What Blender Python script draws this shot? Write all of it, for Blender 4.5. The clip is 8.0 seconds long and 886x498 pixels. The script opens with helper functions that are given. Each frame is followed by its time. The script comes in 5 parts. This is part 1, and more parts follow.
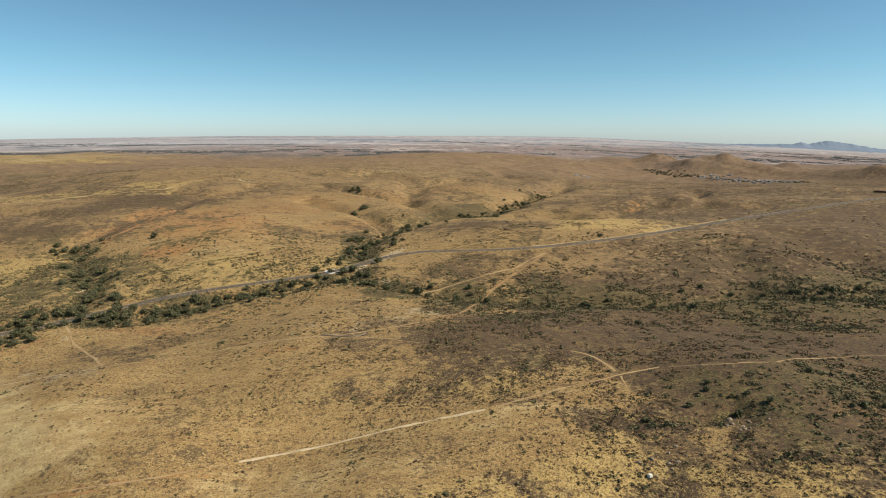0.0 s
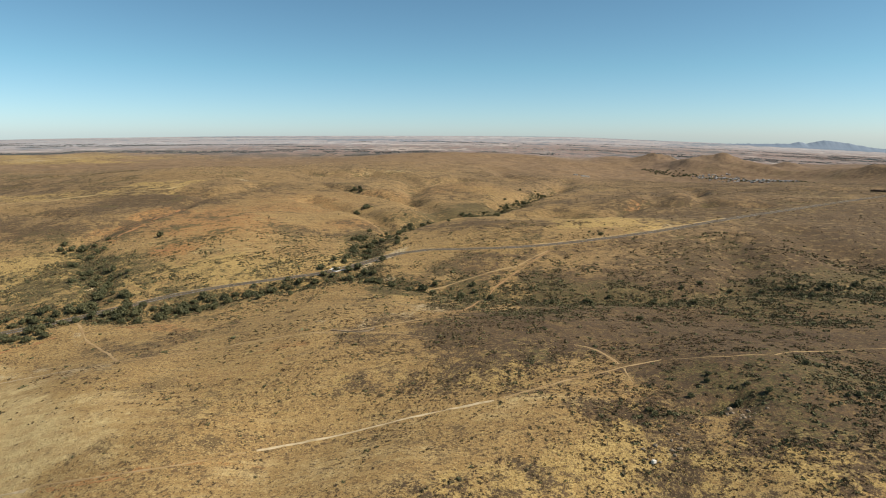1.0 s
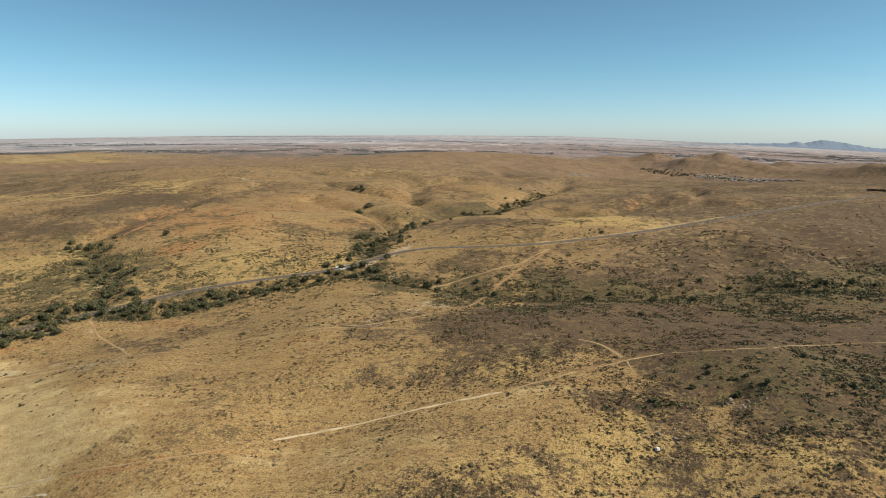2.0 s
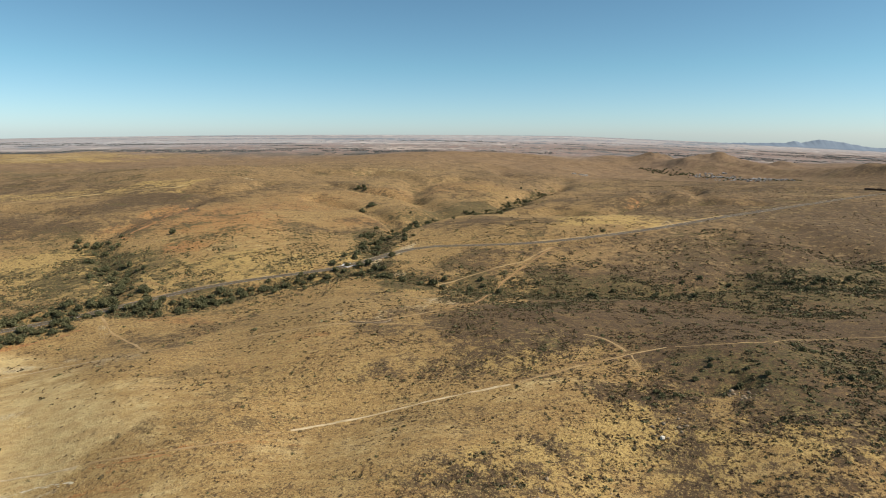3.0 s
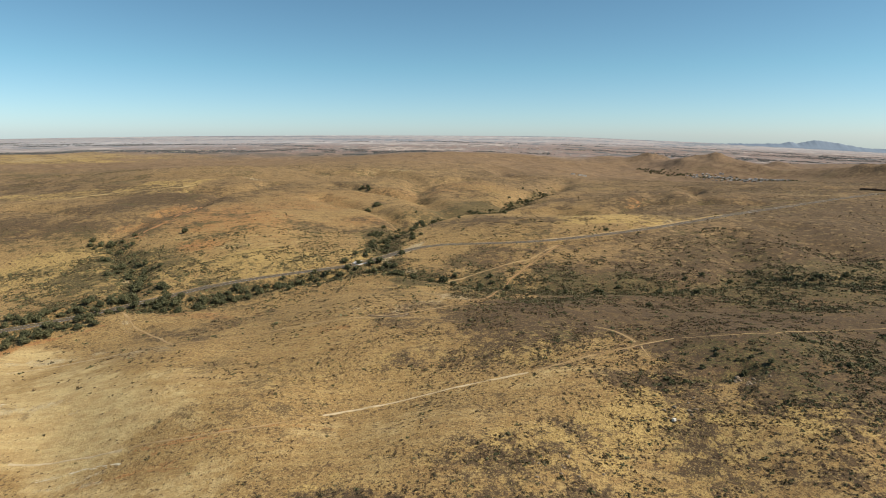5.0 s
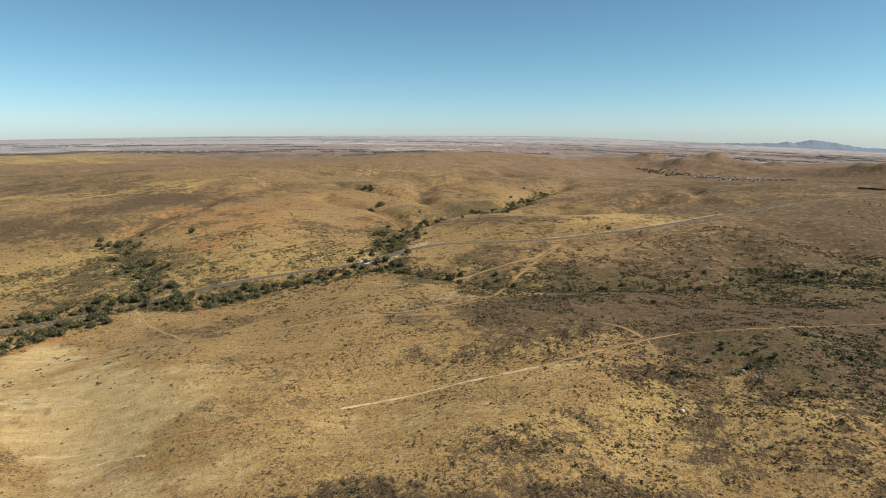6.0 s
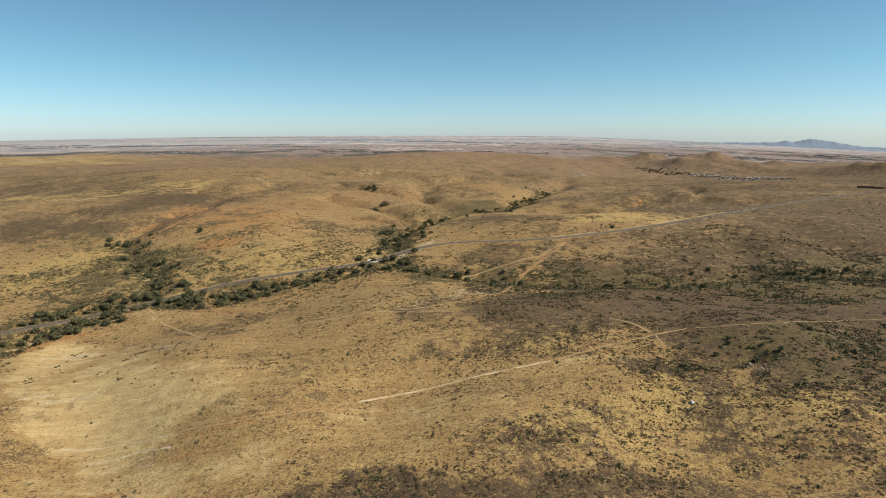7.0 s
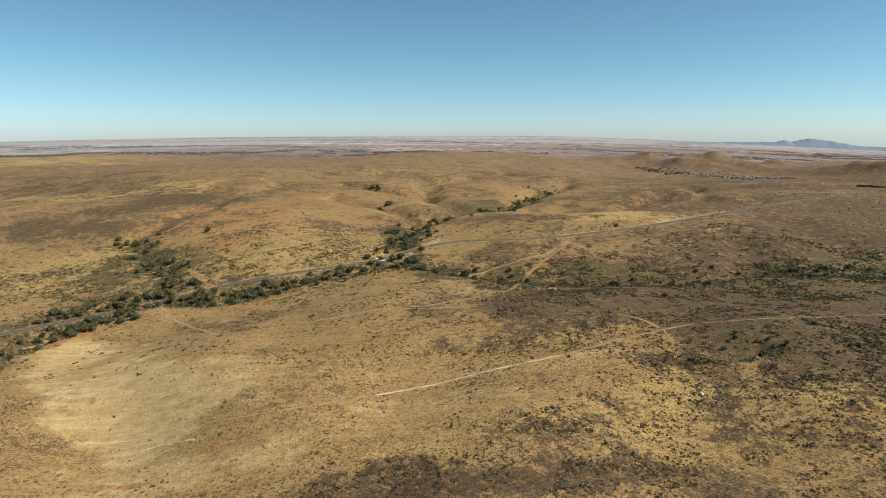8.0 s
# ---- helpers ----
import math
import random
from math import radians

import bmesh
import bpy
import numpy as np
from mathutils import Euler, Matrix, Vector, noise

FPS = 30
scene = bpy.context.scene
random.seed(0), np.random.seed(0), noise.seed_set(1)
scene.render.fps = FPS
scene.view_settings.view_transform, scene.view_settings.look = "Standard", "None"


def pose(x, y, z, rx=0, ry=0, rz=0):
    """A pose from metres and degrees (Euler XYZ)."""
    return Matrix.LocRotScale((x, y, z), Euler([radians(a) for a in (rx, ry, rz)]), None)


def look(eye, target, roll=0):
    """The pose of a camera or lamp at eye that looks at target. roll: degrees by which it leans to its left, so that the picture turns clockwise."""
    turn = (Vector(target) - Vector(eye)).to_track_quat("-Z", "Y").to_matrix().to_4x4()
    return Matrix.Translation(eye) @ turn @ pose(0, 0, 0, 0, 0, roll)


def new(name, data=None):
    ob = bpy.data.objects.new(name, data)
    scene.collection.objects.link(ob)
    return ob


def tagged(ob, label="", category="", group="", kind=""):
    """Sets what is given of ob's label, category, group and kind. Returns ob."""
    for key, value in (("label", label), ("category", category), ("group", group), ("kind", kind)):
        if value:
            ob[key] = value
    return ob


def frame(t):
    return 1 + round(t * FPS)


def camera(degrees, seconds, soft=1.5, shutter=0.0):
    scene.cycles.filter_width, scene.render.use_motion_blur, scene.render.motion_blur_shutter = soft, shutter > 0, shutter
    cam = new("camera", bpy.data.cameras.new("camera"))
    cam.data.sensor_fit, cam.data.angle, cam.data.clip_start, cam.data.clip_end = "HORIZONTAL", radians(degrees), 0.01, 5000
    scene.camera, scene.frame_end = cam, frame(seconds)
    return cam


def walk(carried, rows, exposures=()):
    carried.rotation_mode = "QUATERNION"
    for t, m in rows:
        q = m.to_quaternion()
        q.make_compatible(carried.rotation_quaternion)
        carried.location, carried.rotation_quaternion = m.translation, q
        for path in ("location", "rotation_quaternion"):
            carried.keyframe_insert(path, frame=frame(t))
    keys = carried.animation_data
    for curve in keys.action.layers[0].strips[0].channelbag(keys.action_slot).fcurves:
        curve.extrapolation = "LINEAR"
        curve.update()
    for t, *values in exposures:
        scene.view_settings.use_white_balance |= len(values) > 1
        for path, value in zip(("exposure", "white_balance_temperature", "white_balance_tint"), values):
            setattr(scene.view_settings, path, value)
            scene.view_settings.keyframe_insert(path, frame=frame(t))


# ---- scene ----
cam = camera(70.27, 8.0, soft=1.0)
PATH = [
    (0.0, pose(0.10, -0.03, 104.51, 79.766, -0.288, 0.054)),
    (0.5, pose(-1.75, -3.64, 104.47, 79.755, -0.270, -0.008)),
    (1.0, pose(-3.88, -7.45, 104.47, 79.764, -0.243, -0.106)),
    (1.5, pose(-5.87, -11.07, 104.51, 79.746, -0.249, -0.193)),
    (3.0, pose(-12.78, -22.22, 104.95, 79.678, -0.259, -0.436)),
    (3.5, pose(-15.04, -25.59, 105.03, 79.666, -0.265, -0.505)),
    (4.0, pose(-17.59, -29.14, 105.10, 79.694, -0.284, -0.576)),
    (4.5, pose(-20.06, -32.41, 105.26, 79.712, -0.293, -0.666)),
    (6.0, pose(-29.15, -42.59, 105.50, 79.750, -0.192, -0.983)),
    (6.5, pose(-32.27, -45.77, 105.58, 79.748, -0.120, -1.048)),
    (7.0, pose(-35.58, -49.27, 105.63, 79.741, -0.058, -1.109)),
    (7.5, pose(-38.87, -52.43, 105.60, 79.758, -0.018, -1.151)),
    (8.0, pose(-42.38, -55.70, 105.52, 79.752, 0.030, -1.259)),
]
walk(cam, PATH)

# ---------------------------------------------------------------- sky and sun
SUN_TALL, SUN_TURN = radians(43), radians(101)      # height, and turn from +y towards +x
world = bpy.data.worlds.new("sky")
scene.world = world
world.use_nodes = True
wn, wl = world.node_tree.nodes, world.node_tree.links
wn.clear()
sky = wn.new("ShaderNodeTexSky")
sky.sky_type, sky.sun_disc = "NISHITA", False
sky.sun_elevation, sky.sun_rotation = SUN_TALL, SUN_TURN
sky.altitude, sky.air_density, sky.dust_density, sky.ozone_density = 2200, 0.75, 2.0, 0.8
glow = wn.new("ShaderNodeBackground")
glow.inputs["Strength"].default_value = 0.122
wout = wn.new("ShaderNodeOutputWorld")
clear = wn.new("ShaderNodeMix")
clear.data_type, clear.blend_type = "RGBA", "MULTIPLY"
clear.inputs[0].default_value = 1.0
# dry, clear mountain air above a layer of pale dust all round the horizon
rise = wn.new("ShaderNodeSeparateXYZ")
wl.new(wn.new("ShaderNodeTexCoord").outputs["Generated"], rise.inputs[0])
dust = wn.new("ShaderNodeValToRGB")
dust.color_ramp.elements.new(0.4)
dust.color_ramp.elements.new(0.5)
for e, at, c in zip(dust.color_ramp.elements, (0.0, 0.03, 0.10, 0.25), ((0.87, 0.94, 0.99), (0.83, 0.98, 0.98), (0.74, 1.03, 0.96), (0.74, 1.01, 0.95))):
    e.position, e.color = at, (*c, 1)
wl.new(rise.outputs[2], dust.inputs[0])
wl.new(sky.outputs[0], clear.inputs[6])
wl.new(dust.outputs[0], clear.inputs[7])
wl.new(clear.outputs[2], glow.inputs["Color"])
wl.new(glow.outputs[0], wout.inputs["Surface"])
sun = new("sun", bpy.data.lights.new("sun", "SUN"))
sun.data.energy, sun.data.angle, sun.data.color = 5.5, radians(0.55), (1.0, 0.905, 0.79)
toward = Vector((math.sin(SUN_TURN) * math.cos(SUN_TALL), math.cos(SUN_TURN) * math.cos(SUN_TALL), math.sin(SUN_TALL)))
sun.matrix_world = look(toward * 300, (0, 0, 0))
scene.view_settings.exposure = 0.0


# ---------------------------------------------------------------- materials
def material(name, roughness=0.9):
    m = bpy.data.materials.new(name)
    m.use_nodes = True
    n = m.node_tree.nodes
    b = n["Principled BSDF"]
    b.inputs["Roughness"].default_value = roughness
    b.inputs["Specular IOR Level"].default_value = 0.15
    return m, n, m.node_tree.links, b


def ramp(n, l, source, stops):
    r = n.new("ShaderNodeValToRGB")
    while len(r.color_ramp.elements) < len(stops):
        r.color_ramp.elements.new(0.5)
    for e, (at, c) in zip(r.color_ramp.elements, stops):
        e.position, e.color = at, (*c, 1)
    l.new(source, r.inputs[0])
    return r.outputs[0]


def noise_node(n, l, scale, detail=5, rough_=0.6, vector=None, stretch=None):
    t = n.new("ShaderNodeTexNoise")
    t.inputs["Scale"].default_value, t.inputs["Detail"].default_value, t.inputs["Roughness"].default_value = scale, detail, rough_
    if vector is None:
        vector = n.new("ShaderNodeTexCoord").outputs["Object"]
    if stretch:
        g = n.new("ShaderNodeMapping")
        g.inputs["Scale"].default_value = stretch
        l.new(vector, g.inputs[0])
        vector = g.outputs[0]
    l.new(vector, t.inputs["Vector"])
    return t.outputs[0]


def calc(n, l, op, a, b=0.0, c=None):
    m = n.new("ShaderNodeMath")
    m.operation = op
    for slot, v in enumerate((a, b) if c is None else (a, b, c)):
        if isinstance(v, (int, float)):
            m.inputs[slot].default_value = v
        else:
            l.new(v, m.inputs[slot])
    return m.outputs[0]


def ease(n, l, v, low, high):
    m = n.new("ShaderNodeMapRange")
    m.interpolation_type = "SMOOTHSTEP"
    m.inputs["From Min"].default_value, m.inputs["From Max"].default_value = low, high
    l.new(v, m.inputs["Value"])
    return m.outputs[0]


def blend(n, l, fac, a, b):
    m = n.new("ShaderNodeMix")
    m.data_type = "RGBA"
    for slot, v in ((0, fac), (6, a), (7, b)):
        if isinstance(v, tuple):
            m.inputs[slot].default_value = (*v, 1)
        elif isinstance(v, (int, float)):
            m.inputs[slot].default_value = v
        else:
            l.new(v, m.inputs[slot])
    return m.outputs[2]


def bumped(n, l, b, height_, strength, distance):
    u = n.new("ShaderNodeBump")
    u.inputs["Strength"].default_value, u.inputs["Distance"].default_value = strength, distance
    l.new(height_, u.inputs["Height"])
    l.new(u.outputs[0], b.inputs["Normal"])


def ground_material():
    m, n, l, b = material("dry_ground", 0.95)
    first, second = n.new("ShaderNodeVertexColor"), n.new("ShaderNodeVertexColor")
    first.layer_name, second.layer_name = "cover", "soil"
    s1, s2 = n.new("ShaderNodeSeparateColor"), n.new("ShaderNodeSeparateColor")
    l.new(first.outputs[0], s1.inputs[0])
    l.new(second.outputs[0], s2.inputs[0])
    scrub, green, pale = s1.outputs
    orange, gold, bare = s2.outputs
    distant = second.outputs[1]
    big, mid, fine = (ease(n, l, noise_node(n, l, *v), 0.32, 0.68) for v in ((0.035, 6, 0.65), (0.17, 6, 0.7), (0.9, 5, 0.75)))
    huge = ease(n, l, noise_node(n, l, 0.011, 6, 0.6), 0.35, 0.65)
    dots, specks, straw = noise_node(n, l, 0.62, 4, 0.65), noise_node(n, l, 1.9, 3, 0.6), noise_node(n, l, 1.1, 4, 0.7)
    mosaic = calc(n, l, "ADD", calc(n, l, "MULTIPLY_ADD", mid, 0.32, calc(n, l, "MULTIPLY", fine, 0.2)), calc(n, l, "MULTIPLY_ADD", big, 0.26, calc(n, l, "MULTIPLY", huge, 0.22)))
    grass = blend(n, l, mid, (0.258, 0.153, 0.058), (0.415, 0.266, 0.104))
    colour = blend(n, l, calc(n, l, "MULTIPLY", big, 0.6), grass, (0.30, 0.182, 0.066))
    colour = blend(n, l, calc(n, l, "MULTIPLY", fine, 0.4), colour, (0.46, 0.32, 0.125))
    # the grass lies in faint streaks along the slope
    lie = n.new("ShaderNodeMapping")
    lie.inputs["Rotation"].default_value, lie.inputs["Scale"].default_value = (0, 0, radians(5)), (0.2, 1.0, 1.0)
    l.new(n.new("ShaderNodeTexCoord").outputs["Object"], lie.inputs[0])
    swept = noise_node(n, l, 0.22, 6, 0.7, lie.outputs[0])
    colour = blend(n, l, calc(n, l, "MULTIPLY", ease(n, l, swept, 0.50, 0.62), 0.4), colour, (0.47, 0.345, 0.155))
    colour = blend(n, l, calc(n, l, "MULTIPLY", ease(n, l, swept, 0.50, 0.40), 0.4), colour, (0.235, 0.140, 0.062))

    even = ease(n, l, mosaic, 0.27, 0.73)
    # the uplands' browner grass, greyed further off by haze put into the colour
    tracts = ease(n, l, calc(n, l, "MULTIPLY_ADD", huge, 0.45, calc(n, l, "MULTIPLY", big, 0.55)), 0.2, 0.8)
    high = blend(n, l, tracts, (0.205, 0.130, 0.072), (0.385, 0.255, 0.128))
    colour = blend(n, l, calc(n, l, "MULTIPLY", first.outputs[1], 0.8), colour, high)
    other = ease(n, l, calc(n, l, "MULTIPLY_ADD", noise_node(n, l, 0.31, 6, 0.7), 0.7, calc(n, l, "MULTIPLY", big, 0.3)), 0.27, 0.73)

    def lay(colour, mask, tone, noise_, sharp, least=0.0, most=1.0):
        """Cover a share of the ground, from least to most as the mask goes from 0 to 1, with that tone."""
        share = calc(n, l, "MULTIPLY_ADD", mask, most - least + sharp, least - 0.5 - 0.5 * sharp)
        return blend(n, l, ease(n, l, calc(n, l, "ADD", noise_, share), 0.5 - sharp, 0.5 + sharp), colour, tone)

    earth = blend(n, l, ease(n, l, swept, 0.36, 0.66), blend(n, l, fine, (0.40, 0.266, 0.115), (0.49, 0.34, 0.15)), blend(n, l, fine, (0.525, 0.39, 0.172), (0.65, 0.50, 0.245)))
    colour = lay(colour, bare, earth, other, 0.4, 0.0, 1.0)
    colour = lay(colour, gold, blend(n, l, fine, (0.31, 0.198, 0.070), (0.55, 0.39, 0.145)), other, 0.2, 0.0, 0.95)
    colour = lay(colour, orange, blend(n, l, fine, (0.31, 0.145, 0.050), (0.46, 0.245, 0.092)), even, 0.3, 0.0, 0.95)
    colour = lay(colour, pale, blend(n, l, fine, (0.40, 0.29, 0.14), (0.66, 0.555, 0.35)), other, 0.25, 0.0, 0.95)
    colour = lay(colour, scrub, blend(n, l, fine, (0.050, 0.035, 0.022), (0.122, 0.080, 0.046)), even, 0.16, 0.05, 0.95)
    colour = lay(colour, green, blend(n, l, fine, (0.050, 0.044, 0.020), (0.14, 0.112, 0.048)), even, 0.14, 0.0, 0.78)
    # winding sandy bare lines between the tussocks
    vein = calc(n, l, "ABSOLUTE", calc(n, l, "SUBTRACT", noise_node(n, l, 0.11, 5, 0.62), 0.5))
    lines = calc(n, l, "MULTIPLY", ease(n, l, vein, 0.030, 0.006), calc(n, l, "MULTIPLY_ADD", gold, 0.3, calc(n, l, "MULTIPLY_ADD", scrub, 0.12, 0.06)))
    colour = blend(n, l, lines, colour, blend(n, l, fine, (0.42, 0.29, 0.10), (0.66, 0.48, 0.19)))
    # low bushes and tussocks, thinner where the soil lies bare
    sparse = calc(n, l, "MULTIPLY", bare, 0.10)
    a = calc(n, l, "SUBTRACT", dots, calc(n, l, "MULTIPLY_ADD", gold, 0.035, sparse))
    colour = blend(n, l, calc(n, l, "MULTIPLY", ease(n, l, a, 0.52, 0.58), 0.9), colour, blend(n, l, fine, (0.086, 0.055, 0.030), (0.20, 0.125, 0.060)))
    a = calc(n, l, "SUBTRACT", specks, sparse)
    colour = blend(n, l, calc(n, l, "MULTIPLY", ease(n, l, a, 0.55, 0.62), 0.9), colour, (0.092, 0.064, 0.034))
    colour = blend(n, l, calc(n, l, "MULTIPLY", ease(n, l, straw, 0.54, 0.63), calc(n, l, "MULTIPLY", calc(n, l, "MULTIPLY_ADD", scrub, -0.68, 0.75), calc(n, l, "MULTIPLY_ADD", green, -0.8, 1.0))), colour, (0.58, 0.415, 0.17))
    # the plain: dark fields and groves near the hills, ploughed land beyond with haze painted in its colour
    wide = noise_node(n, l, 0.13, 6, 0.75)
    colour = blend(n, l, calc(n, l, "MULTIPLY", ease(n, l, wide, 0.52, 0.62), calc(n, l, "MULTIPLY", first.outputs[1], 0.75)), colour, (0.105, 0.075, 0.043))
    colour = blend(n, l, calc(n, l, "MULTIPLY", ease(n, l, wide, 0.47, 0.36), calc(n, l, "MULTIPLY", first.outputs[1], 0.5)), colour, (0.46, 0.32, 0.15))
    bands = calc(n, l, "MULTIPLY_ADD", noise_node(n, l, 0.012, 9, 0.78, None, (1.0, 0.55, 1.0)), 0.6, calc(n, l, "MULTIPLY", noise_node(n, l, 0.009, 4, 0.5, None, (0.10, 0.40, 1.0)), 0.4))
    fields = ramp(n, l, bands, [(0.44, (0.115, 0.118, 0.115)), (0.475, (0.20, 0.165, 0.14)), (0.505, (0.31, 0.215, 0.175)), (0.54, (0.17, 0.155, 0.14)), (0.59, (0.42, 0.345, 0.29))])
    hazed_land = ramp(n, l, bands, [(0.44, (0.20, 0.225, 0.245)), (0.475, (0.35, 0.32, 0.305)), (0.51, (0.43, 0.375, 0.345)), (0.54, (0.27, 0.285, 0.295)), (0.59, (0.52, 0.475, 0.44))])
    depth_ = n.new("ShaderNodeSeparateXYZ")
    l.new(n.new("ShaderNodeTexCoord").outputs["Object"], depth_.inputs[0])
    # a mottled browner tone, mixed in with distance
    far_brown = blend(n, l, ease(n, l, noise_node(n, l, 0.045, 9, 0.78), 0.36, 0.64), (0.125, 0.080, 0.050), (0.31, 0.205, 0.118))
    colour = blend(n, l, calc(n, l, "MULTIPLY", ease(n, l, depth_.outputs[1], 1150, 1750), calc(n, l, "MULTIPLY_ADD", gold, -0.5, 0.55)), colour, far_brown)
    # the painted haze thickens with distance and towards the left
    plain = blend(n, l, ease(n, l, calc(n, l, "MULTIPLY_ADD", depth_.outputs[0], -0.3, depth_.outputs[1]), 2900, 3900), fields, hazed_land)
    # sheds and whitewashed walls glint here and there
    white = noise_node(n, l, 0.02, 3, 0.6, None, (2.2, 0.35, 1.0))
    plain = blend(n, l, calc(n, l, "MULTIPLY", ease(n, l, white, 0.68, 0.74), 0.8), plain, (0.74, 0.72, 0.68))
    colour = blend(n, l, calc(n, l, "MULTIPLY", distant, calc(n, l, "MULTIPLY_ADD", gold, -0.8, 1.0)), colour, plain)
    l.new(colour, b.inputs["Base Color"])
    bumped(n, l, b, calc(n, l, "ADD", fine, calc(n, l, "MULTIPLY", dots, 2.0)), 0.5, 0.25)
    return m


GROUND = ground_material()


def simple(name, low, high, scale, roughness=0.9, bump=0.0, distance=0.02):
    m, n, l, b = material(name, roughness)
    v = noise_node(n, l, scale, 5)
    l.new(ramp(n, l, v, [(0.3, low), (0.7, high)]), b.inputs["Base Color"])
    if bump:
        bumped(n, l, b, v, bump, distance)
    return m


def leaf_material(name, low, high):
    m, n, l, b = material(name, 0.7)
    pick = n.new("ShaderNodeNewGeometry").outputs["Random Per Island"]
    l.new(ramp(n, l, pick, [(0.0, low), (1.0, high)]), b.inputs["Base Color"])
    return m


ASPHALT = simple("worn_asphalt", (0.085, 0.067, 0.048), (0.130, 0.103, 0.073), 0.3)
DIRT = simple("pale_dirt", (0.42, 0.31, 0.165), (0.66, 0.53, 0.33), 0.25, 0.95, 0.5, 0.1)
WORN = simple("worn_dirt", (0.31, 0.200, 0.09), (0.47, 0.33, 0.165), 0.1, 0.95, 0.5, 0.1)
REDDISH = simple("reddish_dirt", (0.30, 0.165, 0.075), (0.44, 0.27, 0.13), 0.3, 0.95, 0.5, 0.1)
CHALK = simple("whitish_stone", (0.62, 0.57, 0.47), (0.82, 0.78, 0.68), 1.4, 0.9, 0.4, 0.05)
PAINT = simple("road_paint", (0.55, 0.55, 0.5), (0.8, 0.8, 0.75), 2.0)
YELLOW = simple("yellow_paint", (0.5, 0.36, 0.06), (0.65, 0.48, 0.1), 2.0)
CONCRETE = simple("white_concrete", (0.5, 0.48, 0.44), (0.75, 0.73, 0.68), 1.0)
STONE = simple("pale_stone", (0.42, 0.37, 0.30), (0.68, 0.62, 0.53), 0.7, 0.9, 0.6, 0.2)
ROCK = simple("weathered_rock", (0.20, 0.150, 0.098), (0.36, 0.275, 0.18), 0.9, 0.9, 0.6, 0.2)
BARK = simple("grey_bark", (0.06, 0.045, 0.03), (0.14, 0.11, 0.08), 3.0)
LEAVES = leaf_material("olive_leaves", (0.070, 0.071, 0.034), (0.175, 0.166, 0.078))
LEAVES_DARK = leaf_material("dark_green_leaves", (0.054, 0.059, 0.030), (0.13, 0.127, 0.060))
TWIGS = leaf_material("brown_twigs", (0.062, 0.041, 0.025), (0.145, 0.097, 0.054))
SAGE = leaf_material("grey_green_leaves", (0.070, 0.057, 0.030), (0.155, 0.124, 0.063))
# paler and greyer than near leaves: haze is put into the colour
HAZED_GROVE = leaf_material("hazed_grove_leaves", (0.11, 0.118, 0.11), (0.18, 0.185, 0.17))
STRAW = leaf_material("dry_straw", (0.34, 0.225, 0.085), (0.54, 0.385, 0.15))
ERODED_EARTH = simple("eroded_orange_earth", (0.24, 0.098, 0.042), (0.46, 0.26, 0.115), 0.22, 0.95, 0.6, 0.3)
RUSTY = simple("rusty_earth", (0.33, 0.165, 0.062), (0.45, 0.245, 0.10), 0.5, 0.95, 0.4, 0.1)
CHALKY = simple("chalky_earth", (0.50, 0.41, 0.25), (0.76, 0.67, 0.48), 0.6, 0.95, 0.4, 0.1)
PALE_GRASS = simple("pale_dry_grass", (0.33, 0.225, 0.10), (0.53, 0.385, 0.175), 0.07)
VERGE = simple("straw_verge", (0.30, 0.20, 0.085), (0.48, 0.335, 0.15), 0.12)
# the blue of distant haze is put into this rock's colour
HAZED_ROCK = simple("hazed_far_rock", (0.15, 0.195, 0.25), (0.20, 0.25, 0.305), 0.006)

# ---------------------------------------------------------------- the lie of the land
BASE = 15.0

# hills and hollows: centre, half lengths, turn (radians), height
HILLS = []


def hill(x, y, along, across, turn, rise):
    HILLS.append((x, y, along, across, turn, rise))


hill(-299, 275, 269, 155, 1.94, -25.1)
hill(-121, 1506, 581, 343, 1.34, 9.9)
hill(113, 352, 188, 40, 2.97, -11.7)
hill(87, 121, 96, 30, 0.33, -7.6)
hill(-67, 649, 208, 67, 1.77, -9.5)
hill(-137, 247, 34, 41, 3.58, 7.0)
hill(248, 422, 121, 49, 2.77, -9.7)
hill(495, 795, 405, 129, 0.77, 13.1)
hill(12, 1967, 243, 615, 2.93, 15.1)
hill(-180, 616, 76, 64, 1.60, 9.9)
hill(-141, 151, 64, 33, 2.60, -9.1)
hill(-262, 1062, 330, 129, 2.95, 9.2)
hill(-720, 904, 215, 115, 1.94, -11.6)
hill(-485, 973, 308, 108, 2.11, 7.6)
hill(114, 221, 31, 25, 2.17, 6.6)
hill(-232, 292, 45, 39, 3.14, -10.4)
hill(201, 730, 230, 77, 2.75, -4.2)
hill(-261, 490, 161, 56, 1.65, -7.3)
hill(-88, 391, 55, 44, 1.88, -6.0)
hill(414, 1581, 316, 162, 0.59, -11.0)
hill(-8, 256, 40, 36, 3.91, 2.1)
hill(-19, 205, 35, 21, -0.08, -3.2)
hill(52, 656, 130, 66, 0.69, -7.4)
hill(153, 379, 134, 41, 1.28, -4.2)
hill(-94, 247, 31, 26, 2.59, -3.2)
hill(-145, 1129, 145, 330, 1.72, 6.4)
hill(71, 1968, 284, 684, 2.79, 14.0)
hill(-35, 127, 26, 13, 0.48, -2.0)
# rounded spurs between the upper washes
hill(58, 930, 75, 42, 1.45, 9.0)
hill(-138, 905, 62, 48, 1.9, 7.0)
hill(-70, 690, 50, 26, 0.5, 6.0)
hill(245, 790, 130, 46, 0.30, 11.0)
hill(-20, 1090, 120, 60, 0.1, 6.0)
